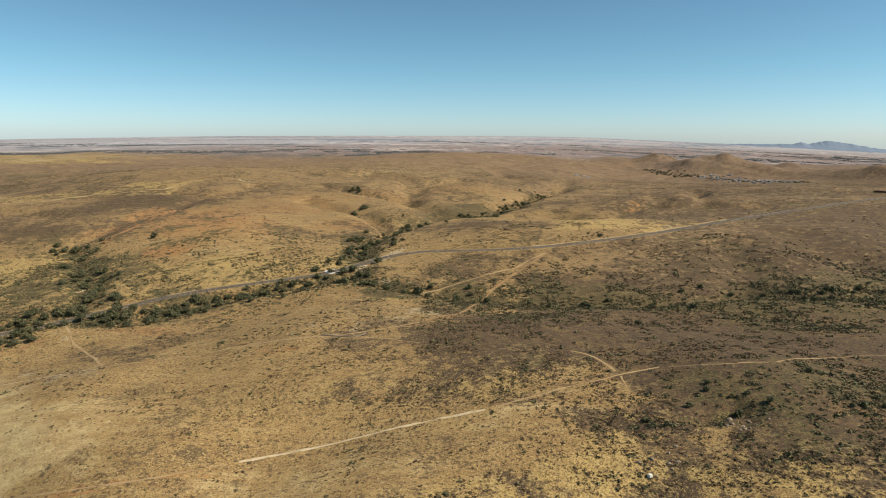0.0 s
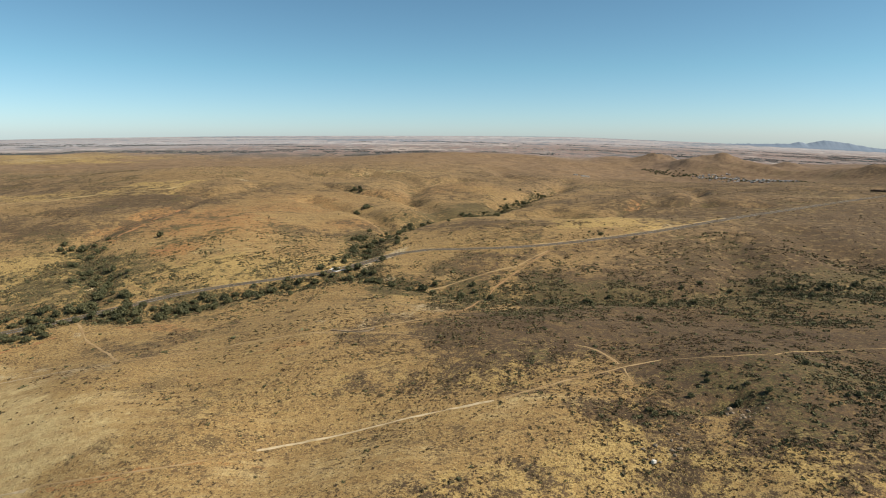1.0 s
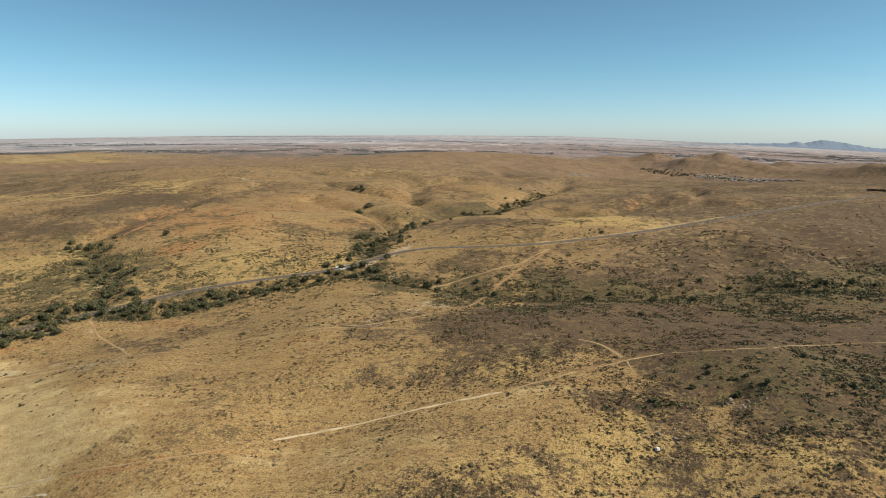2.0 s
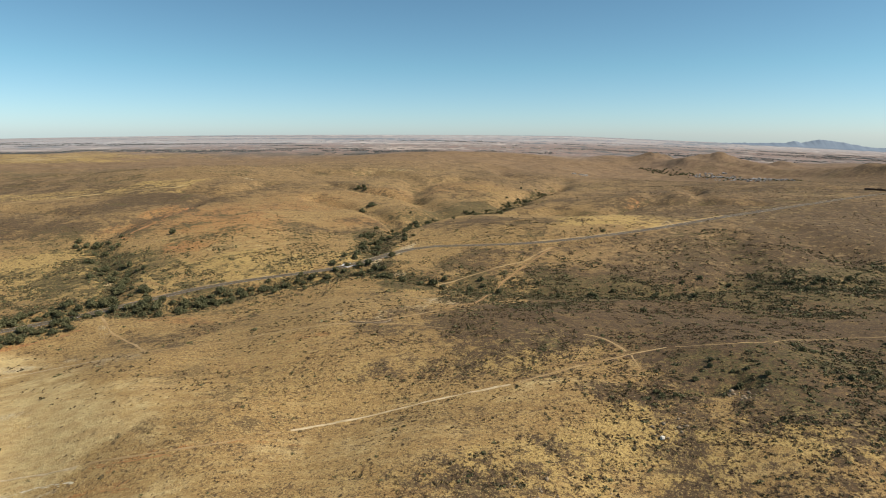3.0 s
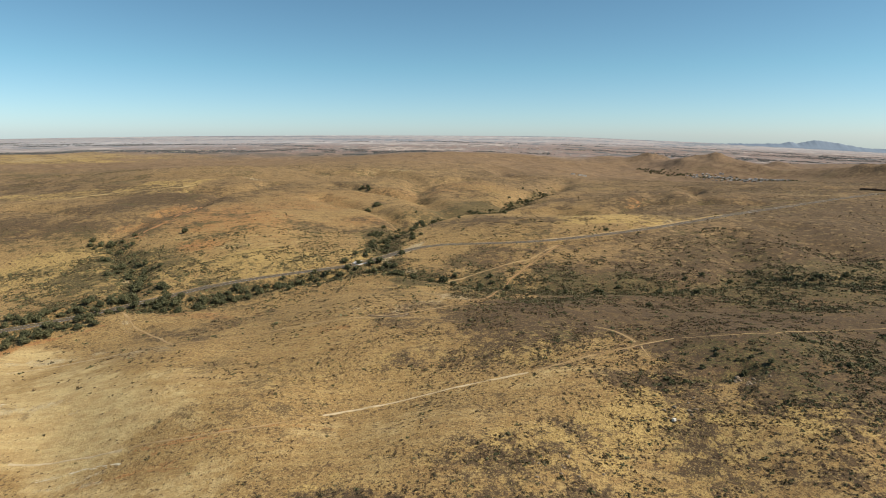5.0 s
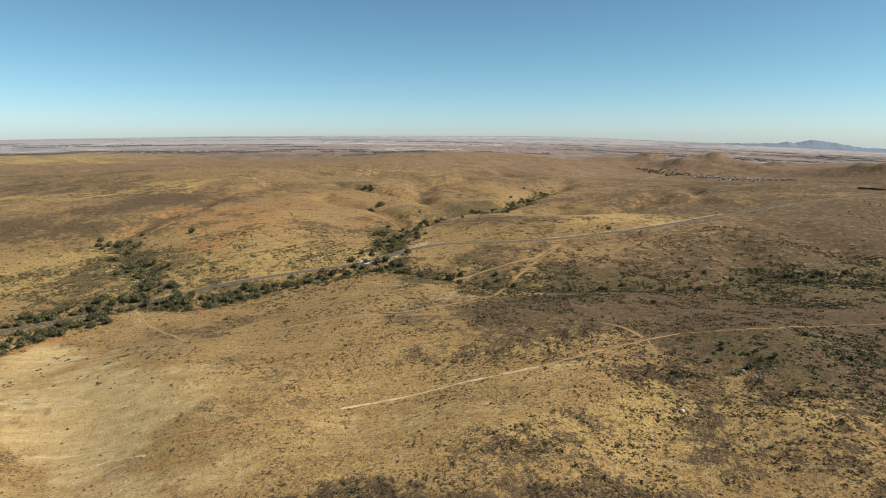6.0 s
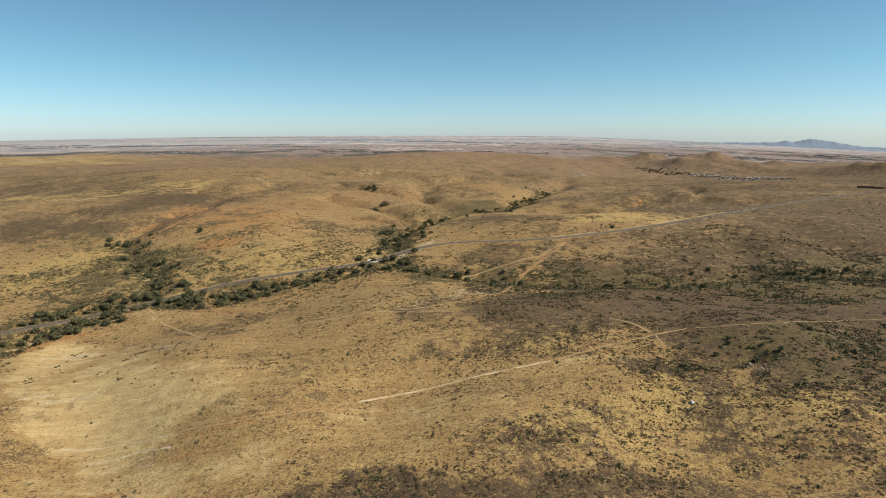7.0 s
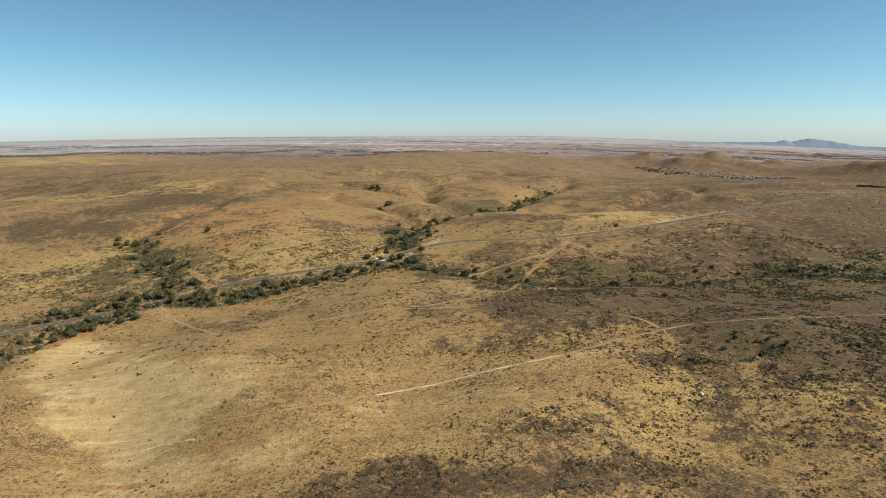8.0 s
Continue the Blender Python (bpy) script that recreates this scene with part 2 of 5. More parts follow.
# the golden knoll beyond the road
hill(165, 585, 50, 26, 0.45, 6.0)
# swells and dips of the slopes
hill(-27, 153, 23, 18, 1.64, 2.2)
hill(46, 143, 23, 18, 1.22, -3.0)
hill(69, 133, 23, 18, 1.08, -0.8)
hill(-88, 175, 28, 21, 1.92, 3.2)
hill(-59, 183, 28, 21, 1.78, -5.5)
hill(-30, 187, 28, 21, 1.64, -2.1)
hill(-0, 187, 28, 21, 1.50, 1.2)
hill(58, 175, 28, 21, 1.22, 1.3)
hill(85, 163, 28, 21, 1.08, 1.8)
hill(110, 147, 28, 21, 0.94, 6.8)
hill(-164, 179, 33, 25, 2.20, -7.3)
hill(-134, 198, 33, 25, 2.06, 4.2)
hill(-68, 222, 33, 25, 1.78, 1.6)
hill(-33, 227, 33, 25, 1.64, 2.1)
hill(3, 227, 33, 25, 1.50, -1.7)
hill(38, 222, 33, 25, 1.36, 3.2)
hill(71, 213, 33, 25, 1.22, -0.8)
hill(104, 198, 33, 25, 1.08, -1.8)
hill(134, 179, 33, 25, 0.94, 1.8)
hill(-192, 218, 39, 30, 2.20, -1.3)
hill(-156, 241, 39, 30, 2.06, 1.1)
hill(-118, 258, 39, 30, 1.92, -7.6)
hill(-78, 269, 39, 30, 1.78, 3.9)
hill(-36, 275, 39, 30, 1.64, -5.0)
hill(6, 275, 39, 30, 1.50, 1.7)
hill(48, 269, 39, 30, 1.36, -1.8)
hill(88, 258, 39, 30, 1.22, -2.2)
hill(126, 241, 39, 30, 1.08, 3.4)
hill(162, 218, 39, 30, 0.94, -2.0)
hill(-225, 265, 47, 36, 2.20, 1.0)
hill(-137, 311, 47, 36, 1.92, -2.4)
hill(-40, 332, 47, 36, 1.64, 4.2)
hill(10, 332, 47, 36, 1.50, -1.2)
hill(59, 325, 47, 36, 1.36, 3.2)
hill(107, 311, 47, 36, 1.22, 0.9)
hill(153, 291, 47, 36, 1.08, -1.5)
hill(195, 265, 47, 36, 0.94, -0.9)
hill(-265, 320, 55, 43, 2.20, 1.2)
hill(-215, 351, 55, 43, 2.06, 1.5)
hill(-161, 375, 55, 43, 1.92, -6.2)
hill(-104, 392, 55, 43, 1.78, 1.5)
hill(-45, 400, 55, 43, 1.64, 2.9)
hill(74, 392, 55, 43, 1.36, -3.2)
hill(185, 351, 55, 43, 1.08, -1.6)
hill(235, 320, 55, 43, 0.94, 0.8)
hill(-313, 385, 66, 51, 2.20, -1.6)
hill(-253, 423, 66, 51, 2.06, 4.9)
hill(-188, 451, 66, 51, 1.92, -2.3)
hill(-120, 471, 66, 51, 1.78, 3.0)
hill(-50, 481, 66, 51, 1.64, -1.5)
hill(20, 481, 66, 51, 1.50, -3.8)
hill(90, 471, 66, 51, 1.36, -3.6)
hill(158, 451, 66, 51, 1.22, -1.2)
hill(223, 423, 66, 51, 1.08, 3.9)
hill(283, 385, 66, 51, 0.94, -2.3)
hill(-370, 463, 78, 60, 2.20, -7.2)
hill(-221, 542, 78, 60, 1.92, 4.1)
hill(-140, 565, 78, 60, 1.78, -2.5)
hill(-57, 577, 78, 60, 1.64, 1.4)
hill(27, 577, 78, 60, 1.50, 11.3)
hill(110, 565, 78, 60, 1.36, 6.3)
hill(191, 542, 78, 60, 1.22, 1.7)
hill(268, 508, 78, 60, 1.08, 1.3)
hill(-437, 556, 93, 72, 2.20, -3.7)
hill(-352, 609, 93, 72, 2.06, 8.6)
hill(-164, 677, 93, 72, 1.78, -5.6)
hill(35, 691, 93, 72, 1.50, 2.9)
hill(134, 677, 93, 72, 1.36, -8.8)
hill(231, 650, 93, 72, 1.22, -1.8)
hill(-517, 666, 111, 85, 2.20, 3.0)
hill(-416, 729, 111, 85, 2.06, -7.4)
hill(-193, 811, 111, 85, 1.78, 6.1)
hill(-75, 827, 111, 85, 1.64, 5.9)
hill(45, 827, 111, 85, 1.50, -2.1)
hill(163, 811, 111, 85, 1.36, 1.0)
hill(277, 778, 111, 85, 1.22, 4.1)
hill(386, 729, 111, 85, 1.08, -1.3)
hill(-612, 797, 132, 102, 2.20, 4.7)
hill(-492, 873, 132, 102, 2.06, -1.5)
hill(-363, 930, 132, 102, 1.92, 5.2)
hill(-226, 969, 132, 102, 1.78, -9.1)
hill(-86, 989, 132, 102, 1.64, -7.1)
hill(56, 989, 132, 102, 1.50, -1.1)
hill(196, 969, 132, 102, 1.36, -3.4)
hill(333, 930, 132, 102, 1.22, -2.5)
hill(462, 873, 132, 102, 1.08, -3.6)
hill(-429, 1112, 157, 121, 1.92, 2.5)
hill(-266, 1158, 157, 121, 1.78, -2.1)
hill(-99, 1182, 157, 121, 1.64, 4.4)
hill(69, 1182, 157, 121, 1.50, -5.2)
hill(236, 1158, 157, 121, 1.36, -8.6)
# the basin that holds the village
hill(830, 1700, 420, 300, 0.00, -24.0)


# gullies and creek beds: depth, half width, points
GULLIES = []


def gully(depth, width, *points):
    GULLIES.append((depth, width, np.array(points, float)))


gully(3.5, 11, (-280, 240), (-282, 269), (-277, 304), (-278, 334), (-267, 348), (-254, 362), (-230, 373), (-190, 367), (-163, 396), (-137, 414), (-106, 424), (-75, 442), (-66, 470), (-72, 513), (-62, 570), (-50, 610), (-25, 650), (5, 680), (36, 712), (75, 790), (120, 874), (150, 950), (180, 1040), (200, 1120))
gully(2.5, 10, (-68, 440), (-30, 406), (5, 388), (39, 382), (75, 374), (109, 373), (143, 376), (188, 390), (218, 375), (257, 377), (293, 374))
gully(4.0, 13, (-237, 393), (-253, 450), (-297, 508), (-328, 549), (-328, 612), (-315, 657), (-305, 711), (-306, 814))
gully(5.0, 22, (-50, 610), (-25, 650), (5, 680), (36, 712), (75, 790), (120, 874), (150, 950), (180, 1040), (200, 1120))
gully(6.0, 20, (-134, 1080), (-87, 1047), (-51, 970), (-42, 877), (-40, 815), (-22, 750), (-2, 695))
gully(6.5, 14, (-169, 901), (-124, 865), (-78, 838), (-40, 812))
gully(6.5, 15, (-173, 785), (-123, 737), (-100, 722), (-88, 680), (-62, 640), (-50, 610))
gully(5.0, 15, (64, 709), (126, 735), (170, 693), (234, 747), (300, 736), (373, 732))
gully(6.0, 24, (258, 1293), (200, 1120), (165, 1000))
gully(7.0, 28, (130, 1506), (129, 1208))
gully(6.0, 22, (-41, 929), (-1, 992), (36, 1020))
gully(5.0, 15, (243, 753), (313, 869), (428, 1041))
gully(5.0, 15, (312, 732), (360, 895), (431, 1098))
gully(5.5, 20, (-264, 913), (-286, 847), (-316, 820), (-360, 837))
gully(5.0, 22, (-416, 684), (-476, 710), (-534, 717))
gully(4.0, 18, (194, 395), (216, 429), (225, 472), (233, 499))
gully(5.0, 22, (292, 446), (283, 476), (299, 532))
gully(6.0, 30, (-227, 1080), (-164, 1052), (-134, 1080))
gully(1.7, 4, (84, 187), (92, 195), (98, 196), (102, 192))
gully(1.4, 3.5, (78, 191), (88, 192), (98, 195), (97, 185))


def smooth(a, b, v):
    s = np.clip((v - a) / (b - a), 0, 1)
    return s * s * (3 - 2 * s)


def hashed(i, j, seed):
    h = (i.astype(np.int64) * 374761393 + j.astype(np.int64) * 668265263 + seed * 974711) & 0xFFFFFFFF
    h = ((h ^ (h >> 13)) * 1274126177) & 0xFFFFFFFF
    return ((h ^ (h >> 16)) & 0xFFFF) / 65535.0


def grain(x, y, size, seed=0):
    """Smooth noise from -1 to 1 with cells of that size."""
    u, v = np.asarray(x) / size, np.asarray(y) / size
    i, j = np.floor(u), np.floor(v)
    a, b = u - i, v - j
    a, b = a * a * a * (a * (6 * a - 15) + 10), b * b * b * (b * (6 * b - 15) + 10)
    p, q = hashed(i, j, seed), hashed(i + 1, j, seed)
    r, s = hashed(i, j + 1, seed), hashed(i + 1, j + 1, seed)
    return 2 * ((p * (1 - a) + q * a) * (1 - b) + (r * (1 - a) + s * a) * b) - 1


def rough(x, y, size, seed=0, octaves=4):
    total, weight = 0, 1.0
    for n in range(octaves):
        c, s = math.cos(0.7 * n + 0.3), math.sin(0.7 * n + 0.3)
        total = total + weight * grain(c * x - s * y, s * x + c * y, size / 2**n, seed + 7 * n)
        weight *= 0.5
    return total / 1.5


def from_line(x, y, points):
    """The distance from a line of points, and how far along it (0 to 1) the nearest place lies."""
    best, along = np.full(np.shape(x), 1e9), np.zeros(np.shape(x))
    step = np.r_[0, np.cumsum(np.hypot(*np.diff(points[:, :2], axis=0).T))]
    for n in range(len(points) - 1):
        a, b = points[n, :2], points[n + 1, :2]
        d = b - a
        t = np.clip(((x - a[0]) * d[0] + (y - a[1]) * d[1]) / (d @ d), 0, 1)
        far = np.hypot(x - a[0] - t * d[0], y - a[1] - t * d[1])
        near = far < best
        best = np.where(near, far, best)
        along = np.where(near, (step[n] + t * (step[n + 1] - step[n])) / step[-1], along)
    return best, along


def far_plain(x, y):
    """The wide plain behind the hills, which climbs gently to the skyline."""
    a2 = np.clip(x / np.maximum(y, 600), -1.2, 1.2) ** 2
    r = np.maximum(np.abs(y), 900)
    t = np.clip((1 / 2500 - 1 / r) / (1 / 2500 - 1 / 4900), 0, 1.02)
    drop = (29 + 14 * a2 + 40 * np.clip(x / np.maximum(y, 600), 0, 0.6)) * (1 - t) + (1.0 + 21 * a2 + 28 * np.clip(x / np.maximum(y, 600) - 0.2, 0, 0.6)) * t
    return 104.5 - drop * r / 1114


def folds(x, y):
    """0 in the beds of the dry washes, up to about 0.5 on the ribs between them."""
    wide = np.abs(rough(x + 20 * grain(x, y, 70, 8), y, 170, 5, 2))
    small = np.abs(rough(x, y + 10 * grain(x, y, 40, 9), 62, 6, 2))
    return 0.7 * np.minimum(wide, 0.6) + 0.3 * np.minimum(small, 0.6)


def bare_height(x, y):
    """The ground without its fine relief."""
    z = np.full(np.shape(x), BASE)
    for cx, cy, sa, sb, turn, rise in HILLS:
        c, s = math.cos(turn), math.sin(turn)
        u, v = (x - cx) * c + (y - cy) * s, (y - cy) * c - (x - cx) * s
        z = z + rise * np.exp(-0.5 * ((u / sa) ** 2 + (v / sb) ** 2))
    reach = np.hypot(x, y)
    away = smooth(2050, 2700, np.where(y > 0, y, reach))
    z = z * (1 - away) + far_plain(x, y) * away
    for cx, cy, sa, sb, turn, rise in FAR_HILLS:
        c, s = math.cos(turn), math.sin(turn)
        u, v = (x - cx) * c + (y - cy) * s, (y - cy) * c - (x - cx) * s
        d = np.sqrt((u / sa) ** 2 + (v / sb) ** 2)
        z = z + rise * np.exp(-0.95 * d ** 1.9) * (1 + 0.25 * rough(x, y, 0.45 * sb, 41, 3))
    # dry washes cut the slopes between the hills
    z = z + (2.5 + 10.0 * smooth(800, 1350, reach)) * (folds(x, y) - 0.22) * smooth(330, 700, reach) * (1 - smooth(2300, 3000, reach))
    for depth, width, points in GULLIES:
        d, _ = from_line(x + 0.5 * width * grain(x, y, 3 * width, 3), y + 0.5 * width * grain(x, y, 3 * width, 4), points)
        z = z - depth * (1.25 * np.exp(-((d / width) ** 2)) - 0.25 * np.exp(-((d / (2.6 * width)) ** 2)))
    return z


FAR_HILLS = []


def far_hill(x, y, along, across, turn, rise):
    FAR_HILLS.append((x, y, along, across, turn, rise))


far_hill(869, 1934, 112, 110, 0.0, 50.0)
far_hill(727, 2137, 66, 72, 0.0, 36.0)
far_hill(758, 1982, 57, 72, 0.0, 16.2)
far_hill(933, 1827, 53, 53, 0.0, 10.0)
far_hill(1030, 1727, 87, 125, 0.0, 20.4)
far_hill(1105, 1537, 88, 110, 0.0, 42.0)
far_hill(1081, 1978, 50, 62, 0.0, 18.0)
far_hill(603, 2236, 70, 88, 0.0, 18.2)


def height(x, y):
    x, y = np.asarray(x, float), np.asarray(y, float)
    z = bare_height(x, y)
    reach = np.hypot(x, y)
    z = z + 0.5 * rough(x, y, 28, 11, 4) + 0.14 * rough(x, y, 4.0, 17, 3) * (1 - smooth(300, 600, reach))
    if len(ROAD):
        d, t = from_line(x, y, ROAD)
        level = np.interp(t, ROAD_AT, ROAD_Z)
        bed = 1 - smooth(5.0, 13.0, d)
        z = z * (1 - bed) + (level - 0.12) * bed
    return z

ROAD = np.array([(-313, 301), (-302, 317), (-286, 334), (-270, 348), (-252, 361), (-234, 373), (-217, 386), (-201, 399), (-185, 410), (-168, 419), (-149, 426), (-129, 431), (-109, 436), (-91, 444), (-76, 455), (-62, 470), (-50, 486), (-34, 498), (-14, 501), (8, 497), (28, 493), (49, 490), (72, 492), (98, 499), (126, 509), (156, 522), (185, 537), (214, 557), (250, 585), (287, 616), (329, 648), (376, 684), (431, 725), (492, 769), (560, 818), (622, 860)])
ROAD_AT = np.r_[0, np.cumsum(np.hypot(*np.diff(ROAD, axis=0).T))]
ROAD_AT = ROAD_AT / ROAD_AT[-1]
ROAD_Z = np.array([bare_height(ROAD[max(0, n - 2):n + 3, 0], ROAD[max(0, n - 2):n + 3, 1]).mean() for n in range(len(ROAD))])

# dirt tracks: half width and points
TRACKS = [
    (1.2, [(-182, 182), (-169.2, 180.2), (-156.4, 179.2), (-140.8, 175), (-131.2, 173.8)]),
    (1.1, [(-131.2, 173.8), (-113.9, 170.5), (-97.8, 168.6), (-85.3, 170.5), (-77.3, 175.3), (-65.6, 183)]),
    (1.3, [(-65.6, 183), (-58.4, 187.4), (-42.6, 191.8), (-26.1, 195.6), (-9.2, 199.2), (3.8, 201.1), (17, 203.5)]),
    (1.0, [(17, 203.5), (30.9, 208.6), (46.2, 217.1), (59.5, 223.2), (68.2, 228.7), (78.9, 232.1), (86.4, 232.8)]),
    (0.5, [(86.4, 232.8), (99.3, 229.1), (111.9, 226.3), (127.1, 229.1)]),
    (0.65, [(127.1, 229.1), (143.5, 243), (159.6, 251.5), (180.6, 256.4), (200, 257.4)]),
    (1.4, [(-244.6, 274.3), (-225.1, 281.2), (-210.2, 283.2), (-190.7, 279.5), (-173.4, 274.9)]),
    (1.1, [(-173.4, 274.9), (-160.6, 277.6), (-148.5, 282.6), (-125, 290.1), (-104.7, 291.7), (-83.5, 289.8), (-62.7, 288.7), (-51.2, 289.8), (-39.8, 294.5), (-28.1, 299.8), (-9.8, 310.4)]),
    (0.9, [(-9.8, 310.4), (6.5, 332.6), (19.7, 373.6), (30.5, 397.4), (50.8, 432), (83.4, 484)]),
    (1.2, [(-16.3, 401.2), (-0.5, 403.2), (12, 415.1), (34.1, 433.8), (52.2, 442.6), (66.2, 463.8), (82.4, 484)]),
    (1.4, [(-228.8, 367.1), (-210.6, 342), (-204.6, 333.2), (-193.2, 323.3), (-175.9, 303.8), (-158.3, 279.5)]),
    (1.2, [(53, 257.7), (60.6, 255.6), (64.9, 242.8), (67.6, 229.5)]),
    (0.6, [(68, 228.1), (67.2, 219.2), (67.6, 211)]),
    (0.9, [(-51.2, 289.8), (-36.2, 285.2), (-24.4, 279.7), (-7.6, 270.3)]),
]

# ---------------------------------------------------------------- what grows or lies bare where
PATCHES = {k: [] for k in ("scrub", "green", "pale", "orange", "gold", "bare")}


def patch(kind, x, y, along, across, turn, strength):
    PATCHES[kind].append((x, y, along, across, turn, strength))


patch('scrub', 78, 285, 109, 47, -3.07, 0.80)
patch('scrub', 163, 268, 64, 33, -2.77, 0.80)
patch('scrub', 122, 227, 78, 32, -3.05, 0.70)
patch('scrub', 118, 180, 35, 28, -2.83, 0.45)
patch('scrub', 164, 340, 121, 53, -2.98, 0.60)
patch('scrub', 62, 280, 80, 41, -2.96, 0.50)
patch('scrub', 252, 423, 111, 71, -2.61, 0.45)
patch('scrub', 93, 217, 35, 17, 3.01, 0.60)
patch('scrub', 145, 207, 66, 21, 0.88, 0.60)
patch('scrub', 22, 307, 46, 44, 0.94, 0.60)
patch('scrub', -64, 353, 127, 54, -2.93, 0.23)
patch('scrub', 52, 302, 88, 50, -2.91, 1.00)
patch('scrub', 173, 324, 92, 48, -2.84, 0.90)
patch('scrub', 81, 251, 112, 23, 3.12, 0.55)
patch('scrub', 118, 198, 60, 31, -2.92, 1.00)
patch('scrub', 121, 174, 29, 16, -2.76, 0.45)
patch('scrub', 311, 478, 92, 52, -2.39, 0.70)
patch('scrub', 217, 427, 50, 28, 0.91, 0.60)
patch('scrub', 412, 621, 142, 51, 0.84, 0.60)
patch('scrub', 19, 435, 57, 30, -2.62, 0.50)
patch('scrub', 99, 382, 77, 12, -3.14, 0.60)
patch('scrub', -390, 637, 119, 81, 3.00, 0.40)
patch('scrub', -414, 589, 72, 37, 2.87, 0.50)
patch('scrub', -390, 605, 114, 64, -2.99, 0.30)
patch('scrub', -351, 760, 133, 59, -2.68, 0.35)
patch('scrub', 43, 597, 66, 47, 2.53, 0.60)
patch('scrub', -25, 226, 17, 11, 2.81, 0.32)
patch('scrub', -36, 218, 14, 8, 2.88, 0.24)
patch('scrub', 3, 222, 33, 17, 2.98, 0.30)
patch('scrub', 28, 231, 38, 18, 3.05, 0.35)
patch('scrub', -237, 316, 31, 7, -2.93, 0.33)
patch('scrub', -157, 312, 52, 21, 2.83, 0.19)
patch('scrub', 156, 230, 60, 20, 0.84, 0.90)
patch('scrub', 201, 291, 65, 29, 0.83, 0.80)
patch('scrub', 207, 331, 71, 44, -2.86, 0.80)
patch('scrub', 131, 184, 30, 15, -2.47, 0.45)
patch('scrub', 101, 209, 35, 18, 3.13, 0.60)
patch('scrub', 238, 428, 63, 38, -2.83, 0.50)
patch('scrub', 336, 487, 72, 38, 0.79, 0.60)
patch('scrub', 97, 422, 41, 27, -2.73, 0.50)
patch('scrub', 103, 370, 80, 34, -3.11, 0.70)
patch('scrub', -135, 585, 50, 31, -3.10, 0.35)
patch('scrub', 26, 815, 55, 49, 3.09, 0.30)
patch('scrub', 361, 851, 103, 68, 3.00, 0.35)
patch('scrub', -392, 861, 137, 83, -2.90, 0.30)
patch('scrub', 114, 491, 84, 16, -2.75, 0.40)
patch('scrub', 55, 185, 14, 8, -3.13, 0.40)
patch('scrub', 43, 169, 8, 5, -2.93, 0.30)
patch('scrub', -822, 1502, 388, 228, 1.85, 0.35)
patch('scrub', 184, 1501, 520, 68, 1.37, 0.40)
patch('scrub', 759, 1866, 159, 55, 2.90, 0.30)
patch('scrub', 956, 1699, 402, 190, 1.20, 0.30)
patch('scrub', 255, 452, 114, 35, 1.04, 0.50)
patch('scrub', 277, 422, 76, 41, 0.86, 0.60)
patch('scrub', 93, 403, 65, 27, -3.09, 0.45)
patch('scrub', 408, 787, 237, 146, 0.81, 0.40)
patch('scrub', 236, 829, 136, 133, 1.10, 0.30)
patch('scrub', 1167, 2264, 1327, 363, 1.12, 0.70)
patch('scrub', -380, 746, 161, 70, -2.97, 0.40)
patch('scrub', -608, 957, 264, 69, 2.51, 0.50)
patch('scrub', -62, 664, 82, 25, -2.51, 0.25)
patch('scrub', -192, 889, 75, 56, 2.50, 0.25)
patch('scrub', 285, 425, 130, 60, 0.85, 0.90)
patch('scrub', 190, 285, 80, 45, 0.80, 0.90)
patch('scrub', 150, 215, 60, 26, 0.80, 0.85)
patch('scrub', 335, 480, 90, 45, 0.80, 0.70)
patch('scrub', -30, 116, 62, 12, 3.05, 0.80)
patch('green', -780, 1250, 260, 70, 2.50, 0.50)
patch('green', -560, 960, 150, 40, 2.60, 0.40)
patch('orange', -226, 511, 18, 11, 0.30, 1.00)
patch('orange', -215, 600, 90, 45, 2.30, 0.35)
patch('gold', 165, 582, 75, 32, 0.45, 0.90)
patch('gold', 108, 155, 26, 9, 2.75, 0.80)
patch('gold', -1230, 2080, 260, 90, -0.35, 1.00)
patch('green', 36, 715, 70, 15, 0.90, 0.95)
patch('green', 98, 835, 75, 11, 1.10, 0.95)
patch('green', -48, 600, 50, 15, 1.20, 0.80)
patch('green', 170, 720, 70, 9, 0.20, 0.60)
patch('green', 55, 388, 80, 27, 3.05, 0.95)
patch('green', 150, 377, 62, 13, 3.10, 0.80)
patch('green', 255, 392, 75, 34, -2.80, 0.95)
patch('green', 135, 212, 62, 30, 0.50, 0.50)
patch('green', 95, 452, 40, 28, 0.40, 0.35)
patch('green', -110, 420, 110, 14, 0.32, 0.70)
patch('green', 282, 392, 46, 25, -2.55, 1.00)
patch('green', 235, 378, 45, 27, -3.02, 0.80)
patch('green', 140, 205, 50, 19, 0.83, 0.30)
patch('green', 54, 384, 57, 16, 3.01, 0.50)
patch('green', -254, 384, 47, 33, -3.00, 0.50)
patch('green', -270, 467, 64, 22, 2.12, 0.60)
patch('green', 55, 793, 87, 15, -2.56, 0.60)
patch('green', 1, 713, 56, 35, -2.66, 0.60)
patch('green', -223, 383, 29, 13, 2.44, 0.80)
patch('green', -194, 376, 31, 6, 3.00, 0.80)
patch('green', -271, 355, 23, 11, -2.53, 0.90)
patch('green', -271, 337, 21, 15, 2.58, 1.00)
patch('green', -157, 403, 26, 6, -2.64, 0.80)
patch('green', -106, 426, 33, 6, -2.77, 0.80)
patch('green', -74, 437, 25, 11, 2.98, 0.80)
patch('green', -34, 406, 39, 15, 2.68, 0.90)
patch('green', 16, 388, 34, 7, 2.99, 0.80)
patch('green', 62, 386, 22, 16, 3.11, 0.50)
